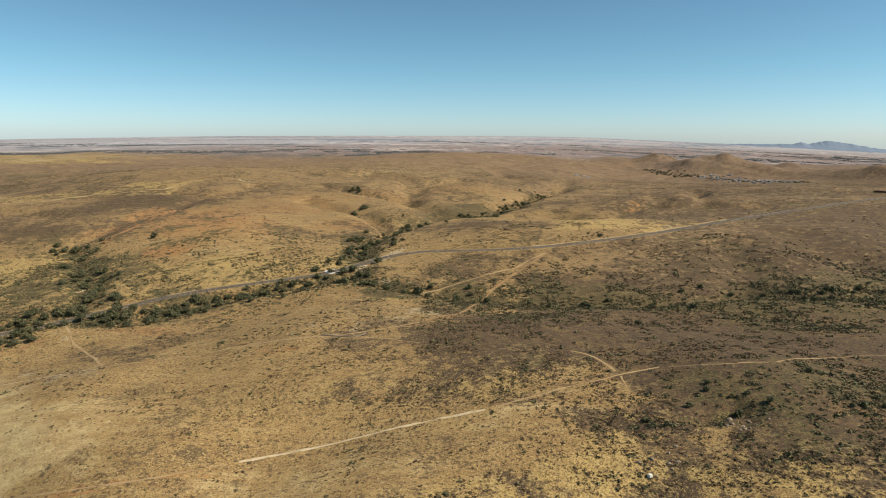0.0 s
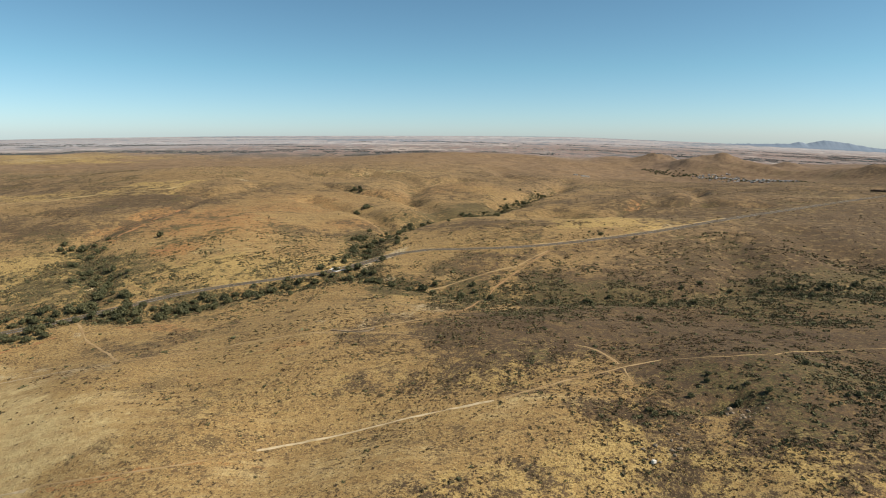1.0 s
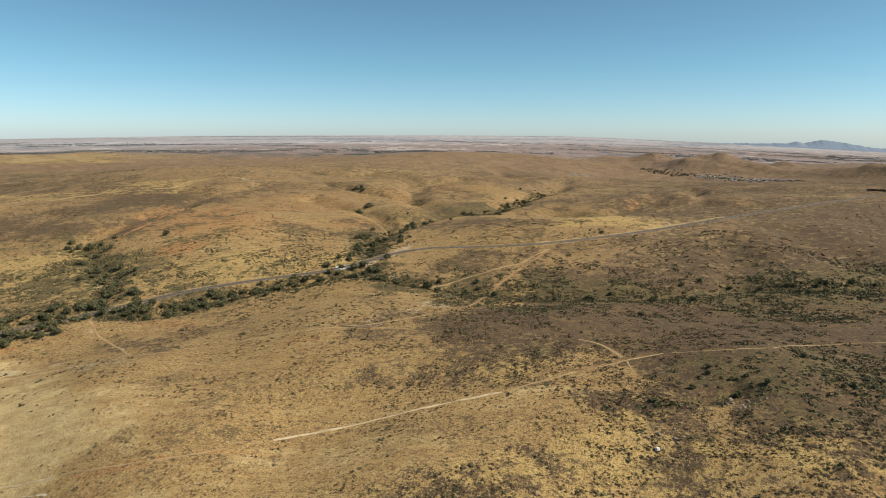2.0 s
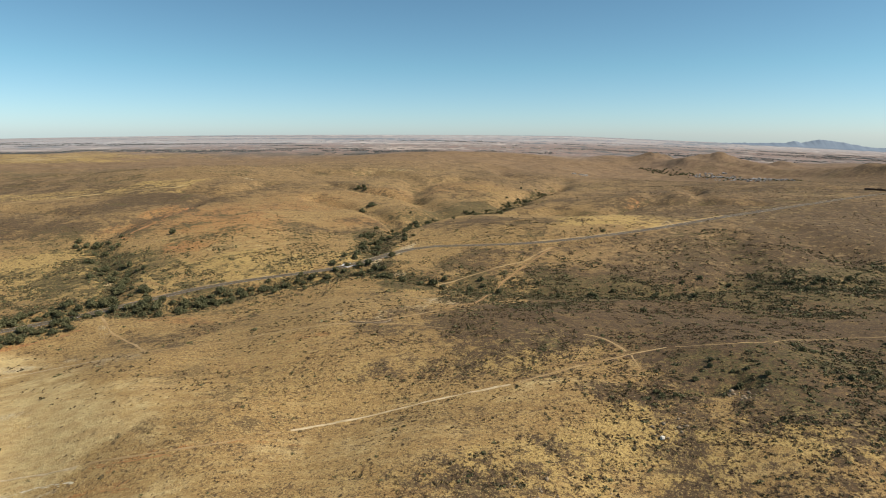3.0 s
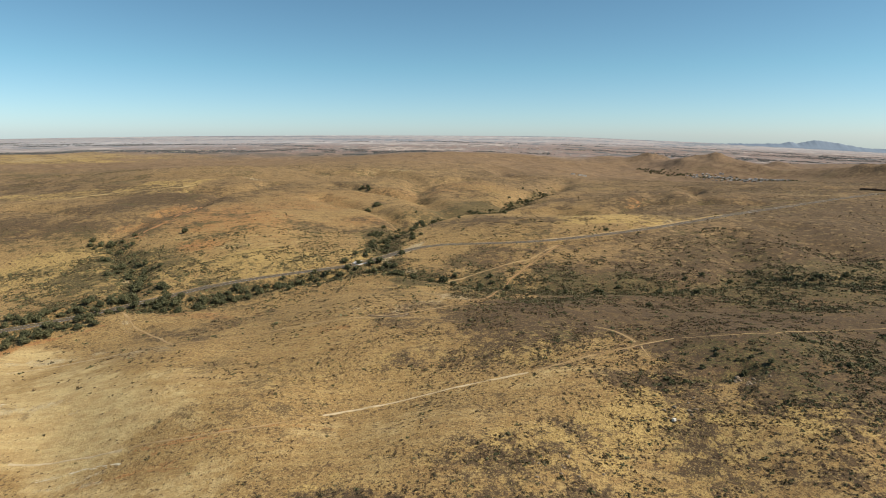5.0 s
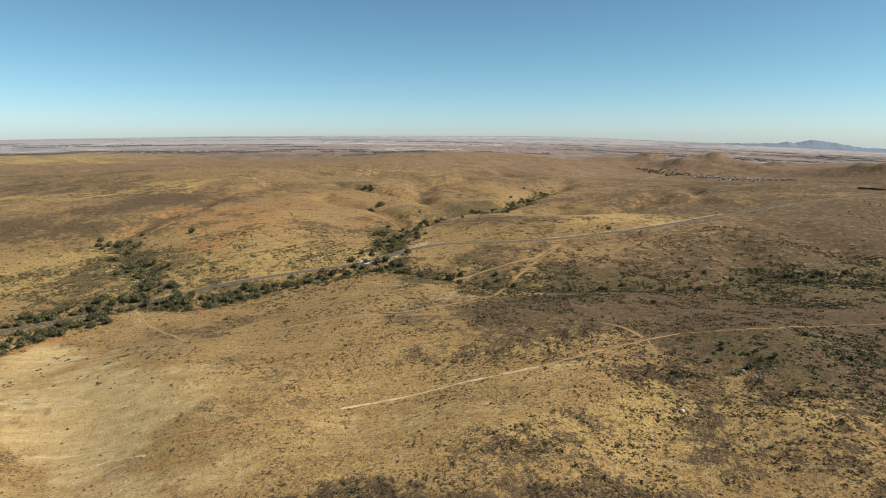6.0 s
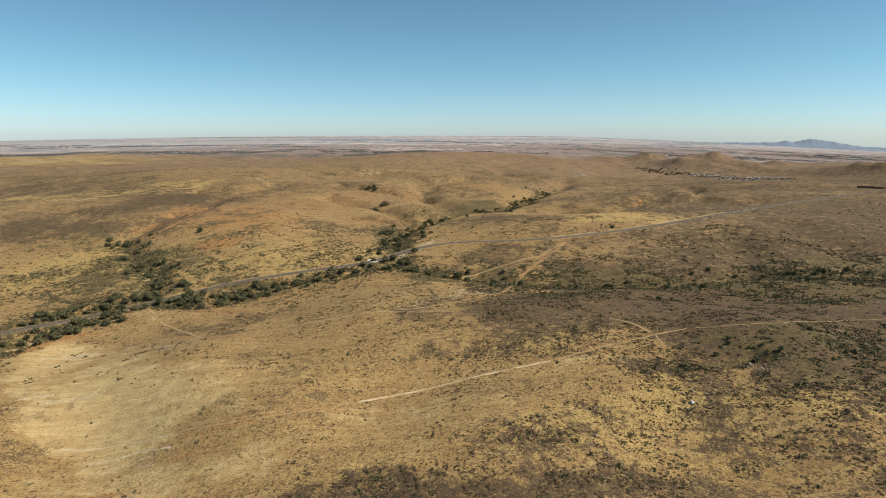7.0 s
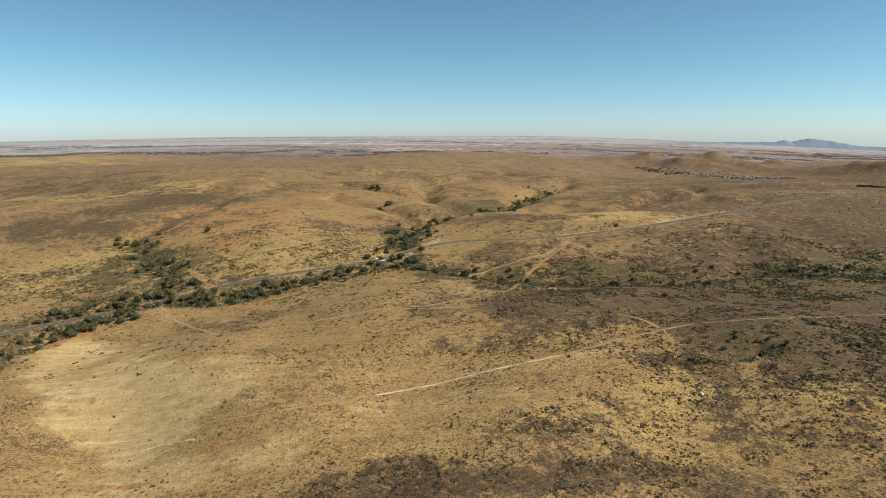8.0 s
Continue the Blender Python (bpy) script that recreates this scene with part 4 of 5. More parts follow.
# scraps of open soil, rusty or chalky, strung out along banks and tracks, and of pale grass along an old field edge
STREAKS = [
    ("eroded_bank", ERODED_EARTH, 6.0, 5.0, [(-300, 546), (-302, 573), (-299, 595), (-296, 623), (-298, 672), (-305, 729)], "scraps of bare orange earth along a washed-out bank"),
    ("eroded_bank", ERODED_EARTH, 4.5, 5.0, [(-246, 508), (-234, 508), (-222, 513)], "scraps of bare orange earth on the hillside"),
    ("eroded_bank", ERODED_EARTH, 4.0, 5.0, [(224, 744), (233, 752), (240, 762)], "red earth laid bare at a gully head"),
    ("eroded_bank", ERODED_EARTH, 4.0, 5.0, [(318, 905), (325, 925), (330, 950)], "red earth laid bare at a gully head"),
    ("eroded_bank", ERODED_EARTH, 2.2, 5.0, [(-262, 311), (-250, 320), (-236, 330), (-222, 340)], "scraps of bare orange earth above the creek"),
    ("eroded_bank", ERODED_EARTH, 1.8, 5.0, [(-190, 357), (-170, 352), (-150, 352)], "scraps of bare orange earth above the creek"),
    ("sandy_scrap", CHALKY, 3.5, 5.0, [(-66, 446), (-58, 450), (-50, 452)], "pale sand laid bare beside the creek"),
    ("sandy_scrap", PALE_GRASS, 2.5, 5.0, [(168, 372), (182, 378), (200, 384)], "pale sand laid bare beside the creek"),
    ("rusty_streak", RUSTY, 1.3, 4.0, [(-130, 171.5), (-117.6, 168.4), (-105.7, 166.7), (-94.6, 166.8)], "thin streak of rusty earth beside the track"),
    ("rusty_streak", RUSTY, 0.9, 4.0, [(-119.8, 156.8), (-111.3, 155), (-102.9, 153)], "thin streak of rusty earth beside the track"),
    ("rusty_streak", RUSTY, 1.0, 5.0, [(-92, 270.5), (-80, 272), (-66, 275)], "thin streak of rusty earth on the slope"),
    ("chalky_streak", CHALKY, 1.3, 5.0, [(-165.1, 168.4), (-153.4, 169.9), (-142.4, 169), (-128, 164.6)], "broken chalky patches of open soil"),
    ("chalky_streak", CHALKY, 1.4, 6.0, [(-224.4, 217.9), (-216.3, 220.6), (-206.4, 224.8)], "broken chalky patches of open soil"),
    ("grass_strip", PALE_GRASS, 11.0, 9.0, [(-620, 690), (-552, 750), (-531, 782), (-488, 815), (-422, 829), (-384, 846), (-352, 878)], "long strip of pale dry grass across the upland"),
]
for n, (name, tone, half, lift_, points, label) in enumerate(STREAKS):
    # short separate scraps strung out along the line
    cx, cy, nx, ny, t = along_line(points, 0.35 * half + 0.1)
    r = np.random.default_rng(130 + n)
    at = 0
    v, f = [], []
    while at < len(t) - 4:
        span = int(r.uniform(3, 11))
        k = np.arange(at, min(at + span, len(t)))
        off, wide = r.normal() * 0.45 * half, half * r.uniform(0.10, 0.36)
        taper = np.sin(np.linspace(0.25, math.pi - 0.25, len(k))) * wide
        base = len(v)
        for side_ in (-1, 1):
            px, py = cx[k] + nx[k] * (off + side_ * taper), cy[k] + ny[k] * (off + side_ * taper)
            v += list(zip(px, py, height(px, py) + 0.02 * lift_))
        f += [(base + q, base + q + 1, base + len(k) + q + 1, base + len(k) + q) for q in range(len(k) - 1)]
        at += int(span * r.uniform(0.15, 0.8)) + 1
    tagged(new(name, mesh_of(name, v, f, tone, True)), label, "bare soil", kind="structure")

# ---------------------------------------------------------------- shrubs, grass and trees
rng = np.random.default_rng(7)


def clump(count, size, flat=0.75, seed=0, dome=True):
    """A loose heap of small leaf sprays within a flattened dome: corners of quads, shape (count, 4, 3)."""
    r = np.random.default_rng(seed)
    d = r.normal(size=(count, 3))
    d /= np.linalg.norm(d, axis=1)[:, None]
    if dome:
        d[:, 2] = np.abs(d[:, 2]) * 1.1 - 0.12
    c = d * r.uniform(0.45, 1.0, (count, 1)) * (1, 1, flat) * (1 + 0.3 * r.normal(size=(count, 1)))
    u = r.normal(size=(count, 3))
    u -= d * (u * d).sum(1)[:, None] * 0.7
    u /= np.linalg.norm(u, axis=1)[:, None]
    v = np.cross(d + 0.5 * r.normal(size=(count, 3)), u)
    v /= np.linalg.norm(v, axis=1)[:, None]
    s = size * r.uniform(0.6, 1.4, (count, 1))
    return np.stack([c - u * s - v * s * 0.7, c + u * s - v * s * 0.5, c + u * s * 0.8 + v * s * 0.8, c - u * s * 0.7 + v * s * 0.6], 1)


def scatter(name, x, y, size, templates, material_, label, category, squash=(0.6, 1.1), sink=0.1):
    """One sheet of growth: a clump of its own size and turn at every place."""
    n = len(x)
    z = height(x, y)
    which, turn = rng.integers(len(templates), size=n), rng.uniform(0, 2 * np.pi, n)
    tall = rng.uniform(*squash, n)
    out = []
    for k, shape in enumerate(templates):
        p = which == k
        if not p.any():
            continue
        c, s = np.cos(turn[p])[:, None, None], np.sin(turn[p])[:, None, None]
        q = shape[None]
        w = size[p][:, None, None]
        vx = (q[..., 0] * c - q[..., 1] * s) * w + x[p][:, None, None]
        vy = (q[..., 0] * s + q[..., 1] * c) * w + y[p][:, None, None]
        vz = (q[..., 2] * tall[p][:, None, None] - sink) * w + z[p][:, None, None]
        out.append(np.stack([vx, vy, vz], -1).reshape(-1, 3))
    v = np.concatenate(out)
    me = mesh_of(name, v, np.arange(len(v)).reshape(-1, 4), material_)
    return tagged(new(name, me), label, category, kind="stuff")


def places(count, near, far, spread=46):
    """Even random places over the wedge of land before the walk."""
    r = np.sqrt(rng.uniform(near**2, far**2, count))
    a = np.radians(rng.uniform(-spread, spread, count))
    return r * np.sin(a) - 20, r * np.cos(a) - 40


def off_ways(x, y):
    keep = from_line(x, y, ROAD)[0] > 6.0
    for half, points in TRACKS:
        keep &= from_line(x, y, np.array(points))[0] > half + 0.8
    return keep


def build_scrub():
    near = [clump(26, 0.23, 0.72, 100 + k) for k in range(6)]
    mid = [clump(13, 0.34, 0.7, 110 + k) for k in range(6)]
    plain = [clump(8, 0.45, 0.65, 120 + k) for k in range(5)]
    tuft = [clump(7, 0.36, 0.9, 140 + k) for k in range(5)]
    for shapes, count, low, high, wide, share in ((near, 62000, 130, 300, 1.0, 0.6), (mid, 115000, 300, 620, 1.3, 0.36)):
        x, y = places(count, low, high)
        keep = off_ways(x, y)
        x, y = x[keep], y[keep]
        scrub, green, bare, gold = (cover(k, x, y) for k in ("scrub", "green", "bare", "gold"))
        thick = 1.6 * smooth(-0.15, 0.5, rough(x, y, 26, 31, 3) * 0.8 + rough(x, y, 7, 32, 2) * 0.8)
        roll = rng.uniform(size=len(x))
        dry = roll < (0.15 + share * scrub + 0.12 * gold) * np.clip(thick * 1.3, 0, 1.2) * (1 - 0.9 * bare) * (1 - 0.6 * green)
        size = wide * rng.uniform(0.22, 0.62, dry.sum()) * (1 + 0.5 * (rng.uniform(size=dry.sum()) < 0.12))
        scatter("brown_scrub", x[dry], y[dry], size, shapes, TWIGS, "low leafless brown scrub dotted over dry slopes", "scrub", (0.5, 0.9))
        roll = rng.uniform(size=len(x))
        live = roll < (0.028 + 0.16 * scrub + 0.8 * green + 0.03 * gold) * np.clip(thick * 1.2, 0.1, 1.2) * (1 - 0.9 * bare)
        grey = live & (rng.uniform(size=len(x)) < 0.7)
        size = wide * rng.uniform(0.3, 0.85, grey.sum()) * (1 + 0.6 * (rng.uniform(size=grey.sum()) < 0.15))
        scatter("grey_green_scrub", x[grey], y[grey], size, shapes, SAGE, "grey-green scrub bushes among dry grass", "scrub")
        deep = live & ~grey
        size = wide * rng.uniform(0.4, 1.0, deep.sum()) * (1 + 0.5 * (rng.uniform(size=deep.sum()) < 0.2))
        scatter("green_scrub", x[deep], y[deep], size, shapes, LEAVES, "dark green bushes scattered over dry ground", "scrub")
    x, y = places(90000, 620, 1500, 42)
    scrub, green = cover("scrub", x, y), cover("green", x, y)
    thick = 0.5 + 0.5 * rough(x, y, 60, 33, 3)
    keep = rng.uniform(size=len(x)) < (0.07 + 0.28 * scrub + 1.3 * green) * np.clip(thick * 1.4, 0, 1) * 0.75
    x, y = x[keep], y[keep]
    few = rng.uniform(size=len(x)) < 0.4
    scatter("distant_brown_scrub", x[~few], y[~few], rng.uniform(0.4, 1.0, (~few).sum()), plain, TWIGS, "far brown bushes speckling the hillsides", "scrub")
    x, y = x[few], y[few]
    scatter("distant_scrub", x, y, rng.uniform(0.5, 1.25, len(x)), plain, SAGE, "far grey-green bushes speckling the hillsides", "scrub")
    x, y = places(90000, 130, 330)
    keep = off_ways(x, y)
    x, y = x[keep], y[keep]
    bare, scrub, gold = cover("bare", x, y), cover("scrub", x, y), cover("gold", x, y)
    thick = 0.5 + 0.6 * rough(x, y, 12, 35, 3)
    keep = rng.uniform(size=len(x)) < (0.12 + 0.6 * gold) * np.clip(thick * 1.5, 0, 1) * (1 - 0.85 * bare) * (1 - 0.75 * scrub)
    x, y = x[keep], y[keep]
    scatter("dry_grass", x, y, rng.uniform(0.2, 0.5, len(x)), tuft, STRAW, "golden tussocks of dry grass on the slopes", "grass", (0.5, 0.9))


def build_groves():
    """Dark tree belts and orchards on the plain."""
    r = np.random.default_rng(91)
    y = 2330 + 1500 * r.uniform(size=64000) ** 1.4
    x = y * r.uniform(-0.75, 0.8, len(y))
    belt = rough(x * 0.22, y * 1.0, 150, 61, 3) + 0.45 * rough(x, y, 60, 62, 2)
    keep = (belt > 0.30) & (cover("gold", x, y) < 0.3)
    x, y = x[keep], y[keep]
    scatter("plain_groves", x, y, r.uniform(2.0, 4.2, len(x)), [clump(7, 0.55, 0.6, 180 + k) for k in range(4)], HAZED_GROVE, "dark tree belts and orchards on the far plain", "trees", (0.6, 1.0))


build_groves()
build_scrub()


# thickets: place, half sizes, turn, bushes, trees
THICKETS = [
    (-265, 345, 29, 23, -3.10, 200, 34),
    (-276, 331, 22, 18, 2.21, 120, 20),
    (-242, 375, 22, 11, -2.77, 160, 26),
    (-227, 395, 31, 17, 2.46, 150, 24),
    (-196, 382, 21, 8, -2.88, 110, 14),
    (-262, 451, 37, 15, 2.17, 120, 12),
    (-316, 535, 30, 19, 2.51, 100, 9),
    (-166, 398, 33, 8, -2.64, 150, 18),
    (-121, 418, 29, 5, -2.51, 90, 10),
    (-75, 447, 19, 12, 2.98, 100, 10),
    (-75, 517, 49, 11, 1.65, 90, 10),
    (-55, 545, 35, 17, 1.34, 90, 8),
    (-32, 409, 38, 8, 2.79, 150, 12),
    (54, 384, 49, 13, 3.02, 150, 4),
    (124, 375, 54, 8, 3.08, 90, 6),
    (227, 378, 35, 11, 2.99, 110, 7),
    (272, 383, 34, 17, -2.63, 160, 10),
    (118, 202, 36, 17, -2.92, 90, 6),
    (138, 196, 38, 13, 0.86, 70, 4),
    (-251, 365, 40, 10, -2.67, 80, 26),
    (-218, 379, 17, 6, -2.94, 50, 14),
    (-38, 632, 42, 11, 1.00, 120, 8),
    (40, 725, 58, 12, 0.95, 190, 9),
    (92, 822, 52, 10, 1.08, 150, 8),
    (-98, 739, 24, 5, 0.91, 30, 5),
    (-127, 884, 18, 8, 2.66, 25, 4),
    (132, 905, 32, 8, 1.15, 80, 4),
    (69, 188, 9, 3, -2.90, 20, 2),
]


def build_creek_brush():
    x, y = [], []
    for (depth, width, points), count in zip(GULLIES[:3], (2600, 900, 600)):
        n = len(points) - 1 if len(points) != 8 else 3
        k = rng.integers(n, size=count)
        p = points[k] + (points[k + 1] - points[k]) * rng.uniform(size=(count, 1)) + rng.normal(size=(count, 2)) * 8
        x.append(p[:, 0])
        y.append(p[:, 1])
    x, y = np.concatenate(x), np.concatenate(y)
    r = np.random.default_rng(77)
    for cx, cy, sa, sb, turn, bushes, trees in THICKETS:
        a, d = r.uniform(0, 2 * np.pi, bushes), np.sqrt(r.uniform(0, 1.3, bushes))
        u, v = sa * d * np.cos(a), sb * d * np.sin(a)
        x = np.r_[x, cx + u * math.cos(turn) - v * math.sin(turn)]
        y = np.r_[y, cy + u * math.sin(turn) + v * math.cos(turn)]
    keep = (y < 1300) & off_ways(x, y)
    x, y = x[keep], y[keep]
    pick = rng.uniform(size=len(x)) < 0.5
    scatter("grey_creek_brush", x[pick], y[pick], rng.uniform(0.5, 1.4, pick.sum()), [clump(22, 0.27, 0.8, 170 + k) for k in range(5)], SAGE, "dense grey-green brush filling the creek beds", "brush", (0.7, 1.1))
    x, y = x[~pick], y[~pick]
    scatter("creek_brush", x, y, rng.uniform(0.6, 1.6, len(x)), [clump(22, 0.27, 0.8, 160 + k) for k in range(5)], LEAVES, "dense green brush filling the creek beds", "brush", (0.7, 1.1))


build_creek_brush()


def part(name, me, parent, label=""):
    ob = new(name, me)
    ob.parent = parent
    return tagged(ob, label)


def tube(points, radii, sides=6):
    """The walls of a tapered limb along points: corner places and quads."""
    points, verts, faces = [Vector(p) for p in points], [], []
    for n, p in enumerate(points):
        d = (points[min(n + 1, len(points) - 1)] - points[max(n - 1, 0)]).normalized()
        a = d.orthogonal().normalized()
        b = d.cross(a)
        for k in range(sides):
            w = 2 * math.pi * k / sides
            verts.append(p + radii[n] * (math.cos(w) * a + math.sin(w) * b))
    for n in range(len(points) - 1):
        for k in range(sides):
            faces.append((n * sides + k, n * sides + (k + 1) % sides, (n + 1) * sides + (k + 1) % sides, (n + 1) * sides + k))
    return verts, faces


def tree_meshes(seed, leaves):
    """A low spreading tree about 1 across its crown's half width: trunk with limbs, and a crown of many sprays."""
    r = np.random.default_rng(seed)
    verts, faces, tips = [], [], []
    lean = r.normal(size=2) * 0.08
    fork = Vector((lean[0], lean[1], 0.28))
    limbs = [([(0, 0, -0.15), (lean[0] * 0.5, lean[1] * 0.5, 0.12), fork], [0.10, 0.075, 0.06])]
    for k in range(7):
        a = 2 * math.pi * k / 7 + r.uniform(-0.4, 0.4)
        out, up = r.uniform(0.35, 0.72), r.uniform(0.42, 0.95)
        tip = Vector((lean[0] + out * math.cos(a), lean[1] + out * math.sin(a), up))
        limbs.append(([fork, fork.lerp(tip, 0.5) + Vector((0, 0, -0.06)), tip], [0.05, 0.035, 0.012]))
        tips.append(tip)
    tips.append(Vector((lean[0], lean[1], 1.05)))
    for p, w in limbs:
        v, f = tube(p, w)
        faces += [tuple(i + len(verts) for i in q) for q in f]
        verts += v
    wood = mesh_of("trunk", [tuple(v) for v in verts], faces, BARK)
    quads = []
    for k, tip in enumerate(tips):
        w = r.uniform(0.42, 0.62)
        quads.append(clump(80, 0.15, 0.85, seed * 20 + k, False) * w + np.array(tip)[None, None])
        quads.append(clump(16, 0.42, 0.85, seed * 20 + k + 9, False) * w * 0.66 + np.array(tip)[None, None])
    q = np.concatenate(quads).reshape(-1, 3)
    return wood, mesh_of("crown", q, np.arange(len(q)).reshape(-1, 4), leaves)


def build_trees():
    kinds = [tree_meshes(k + 1, LEAVES if k % 3 else LEAVES_DARK) for k in range(6)]
    made = []
    SPOTS = [(-258, 555), (-325, 549), (-300, 514), (-241, 458), (-259, 473), (-164, 407), (-169, 401), (-173, 387), (-180, 384), (-171, 391), (-151, 384), (-197, 379), (-183, 376), (-215, 376), (-204, 377), (-123, 417), (-125, 398), (-87, 469), (-82, 449), (-89, 437), (-73, 448), (-66, 453), (-53, 437), (-78, 478), (-50, 471), (167, 397), (153, 391), (185, 392), (151, 367), (222, 382), (221, 374), (236, 380), (203, 387), (103, 319), (155, 225), (83, 198), (98, 195), (108, 195), (104, 202), (95, 213), (67, 187), (-246, 337), (-250, 356), (-263, 343), (-275, 361), (-244, 366), (132, 522), (17, 403)]
    where = [(x, y, rng.uniform(1.7, 2.6) if x > 90 and y > 300 else rng.uniform(2.3, 3.5) if y > 300 else rng.uniform(1.0, 1.6)) for x, y in SPOTS]
    r = np.random.default_rng(78)
    for cx, cy, sa, sb, turn, bushes, trees in THICKETS:
        for _ in range(trees):
            a, d = r.uniform(0, 2 * math.pi), math.sqrt(r.uniform(0, 1.1))
            u, v = sa * d * math.cos(a), sb * d * math.sin(a)
            p = (cx + u * math.cos(turn) - v * math.sin(turn), cy + u * math.sin(turn) + v * math.cos(turn))
            if from_line(np.array(p[:1]), np.array(p[1:]), ROAD)[0][0] > 6.5 and min(math.hypot(p[0] - a2, p[1] - b2) for a2, b2, _ in where) > 3.4:
                where.append((p[0], p[1], (r.uniform(1.3, 2.3) if p[0] > 0 else r.uniform(1.9, 3.6)) if p[1] > 300 else r.uniform(0.9, 1.5)))
    # the rest line the creek beds
    tries = 0
    while len(where) < 400 and tries < 6000:
        tries += 1
        depth, width, points = GULLIES[int(rng.choice(4, p=(0.76, 0.07, 0.12, 0.05)))]
        k = rng.integers(3 if len(points) == 8 else len(points) - 1)
        p = points[k] + (points[k + 1] - points[k]) * rng.uniform()
        p = p + rng.normal(size=2) * (7.0 if rng.uniform() < 0.7 else 16.0)
        if p[1] > 1000 or from_line(p[:1], p[1:], ROAD)[0][0] < 7.5:
            continue
        if min(math.hypot(p[0] - a, p[1] - b) for a, b, _ in where) < 4.0:
            continue
        where.append((p[0], p[1], float(rng.uniform(1.4, 3.0))))
    for n, (x, y, size) in enumerate(where):
        wood, leaves = kinds[n % 6]
        ob = new("tree")
        z = float(height(np.array([x]), np.array([y]))[0])
        ob.matrix_basis = Matrix.LocRotScale((x, y, z), Euler((0, 0, rng.uniform(0, 6.28))), (size, size, size * rng.uniform(0.8, 1.15)))
        part("trunk", wood, ob)
        part("crown", leaves, ob)
        big = "large spreading" if size > 3.2 else "small low" if size < 2.2 else "rounded"
        tagged(ob, "%s %s tree beside a dry creek" % (big, "olive green" if n % 3 else "dark green"), "tree", "creek trees")


build_trees()

# ---------------------------------------------------------------- far mountains
def build_mountains():
    """A range beyond the plain, its rock coloured blue for the haze."""
    x = np.linspace(1400, 3600, 420)
    d = np.linspace(-1, 1, 15)
    across = (1400, 2150, 2494, 2625, 2680, 2737, 2800, 2868, 2920, 3020, 3150, 3240, 3450, 3600)
    crest = np.interp(x, across, (52, 52, 53, 54, 69, 55, 65, 79, 75, 62, 42, 25, 12, 2))
    crest = crest + 2.0 * grain(x, x * 0, 30, 3) + 1.2 * grain(x, x * 0, 11, 4)
    xx, dd = np.meshgrid(x, d)
    yy = 4790 + dd * 90
    low = height(xx, yy) - 3
    z = low + np.maximum(crest[None] - low, 0) * (1 - np.abs(dd) ** 0.9) * (1 + 0.10 * rough(xx, dd * 120, 60, 9, 3) * (np.abs(dd) > 0.1))
    me = mesh_of("mountain_range", np.stack([xx, yy, z], -1).reshape(-1, 3), sheet(len(d), len(x)), HAZED_ROCK, True)
    tagged(new("mountain_range", me), "distant mountain range coloured haze-blue on the skyline", "mountains", kind="structure")


build_mountains()


# ---------------------------------------------------------------- built things
def blocks(name, boxes, material_, bevel=0.0):
    """One mesh of boxes, each given by its centre, size and turn about z."""
    bm = bmesh.new()
    for (cx, cy, cz), (sx, sy, sz), turn in boxes:
        m = Matrix.Translation((cx, cy, cz)) @ Matrix.Rotation(turn, 4, "Z") @ Matrix.Diagonal((sx, sy, sz, 1))
        bmesh.ops.create_cube(bm, size=1.0, matrix=m)
    if bevel:
        bmesh.ops.bevel(bm, geom=bm.edges[:], offset=bevel, segments=1, affect="EDGES")
    me = bpy.data.meshes.new(name)
    bm.to_mesh(me)
    bm.free()
    me.materials.append(material_)
    return me


def ground_at(x, y):
    return float(height(np.array([x], float), np.array([y], float))[0])


PLASTER = {
    "white": simple("white_plaster", (0.46, 0.42, 0.36), (0.66, 0.61, 0.54), 0.8),
    "cream": simple("cream_plaster", (0.55, 0.46, 0.34), (0.68, 0.58, 0.44), 0.8),
    "grey": simple("grey_block", (0.30, 0.28, 0.26), (0.42, 0.40, 0.37), 0.8),
    "brick": simple("brown_brick", (0.25, 0.14, 0.09), (0.36, 0.22, 0.14), 0.8),
}
ROOFS = {
    "concrete": simple("roof_concrete", (0.30, 0.28, 0.25), (0.44, 0.42, 0.38), 0.5),
    "sheet metal": simple("roof_metal", (0.28, 0.26, 0.24), (0.42, 0.40, 0.37), 0.5, 0.55),
}
DARK = simple("dark_opening", (0.02, 0.02, 0.022), (0.05, 0.05, 0.05), 2.0, 0.3)
WOOD = simple("weathered_wood", (0.12, 0.08, 0.05), (0.22, 0.16, 0.10), 2.0)


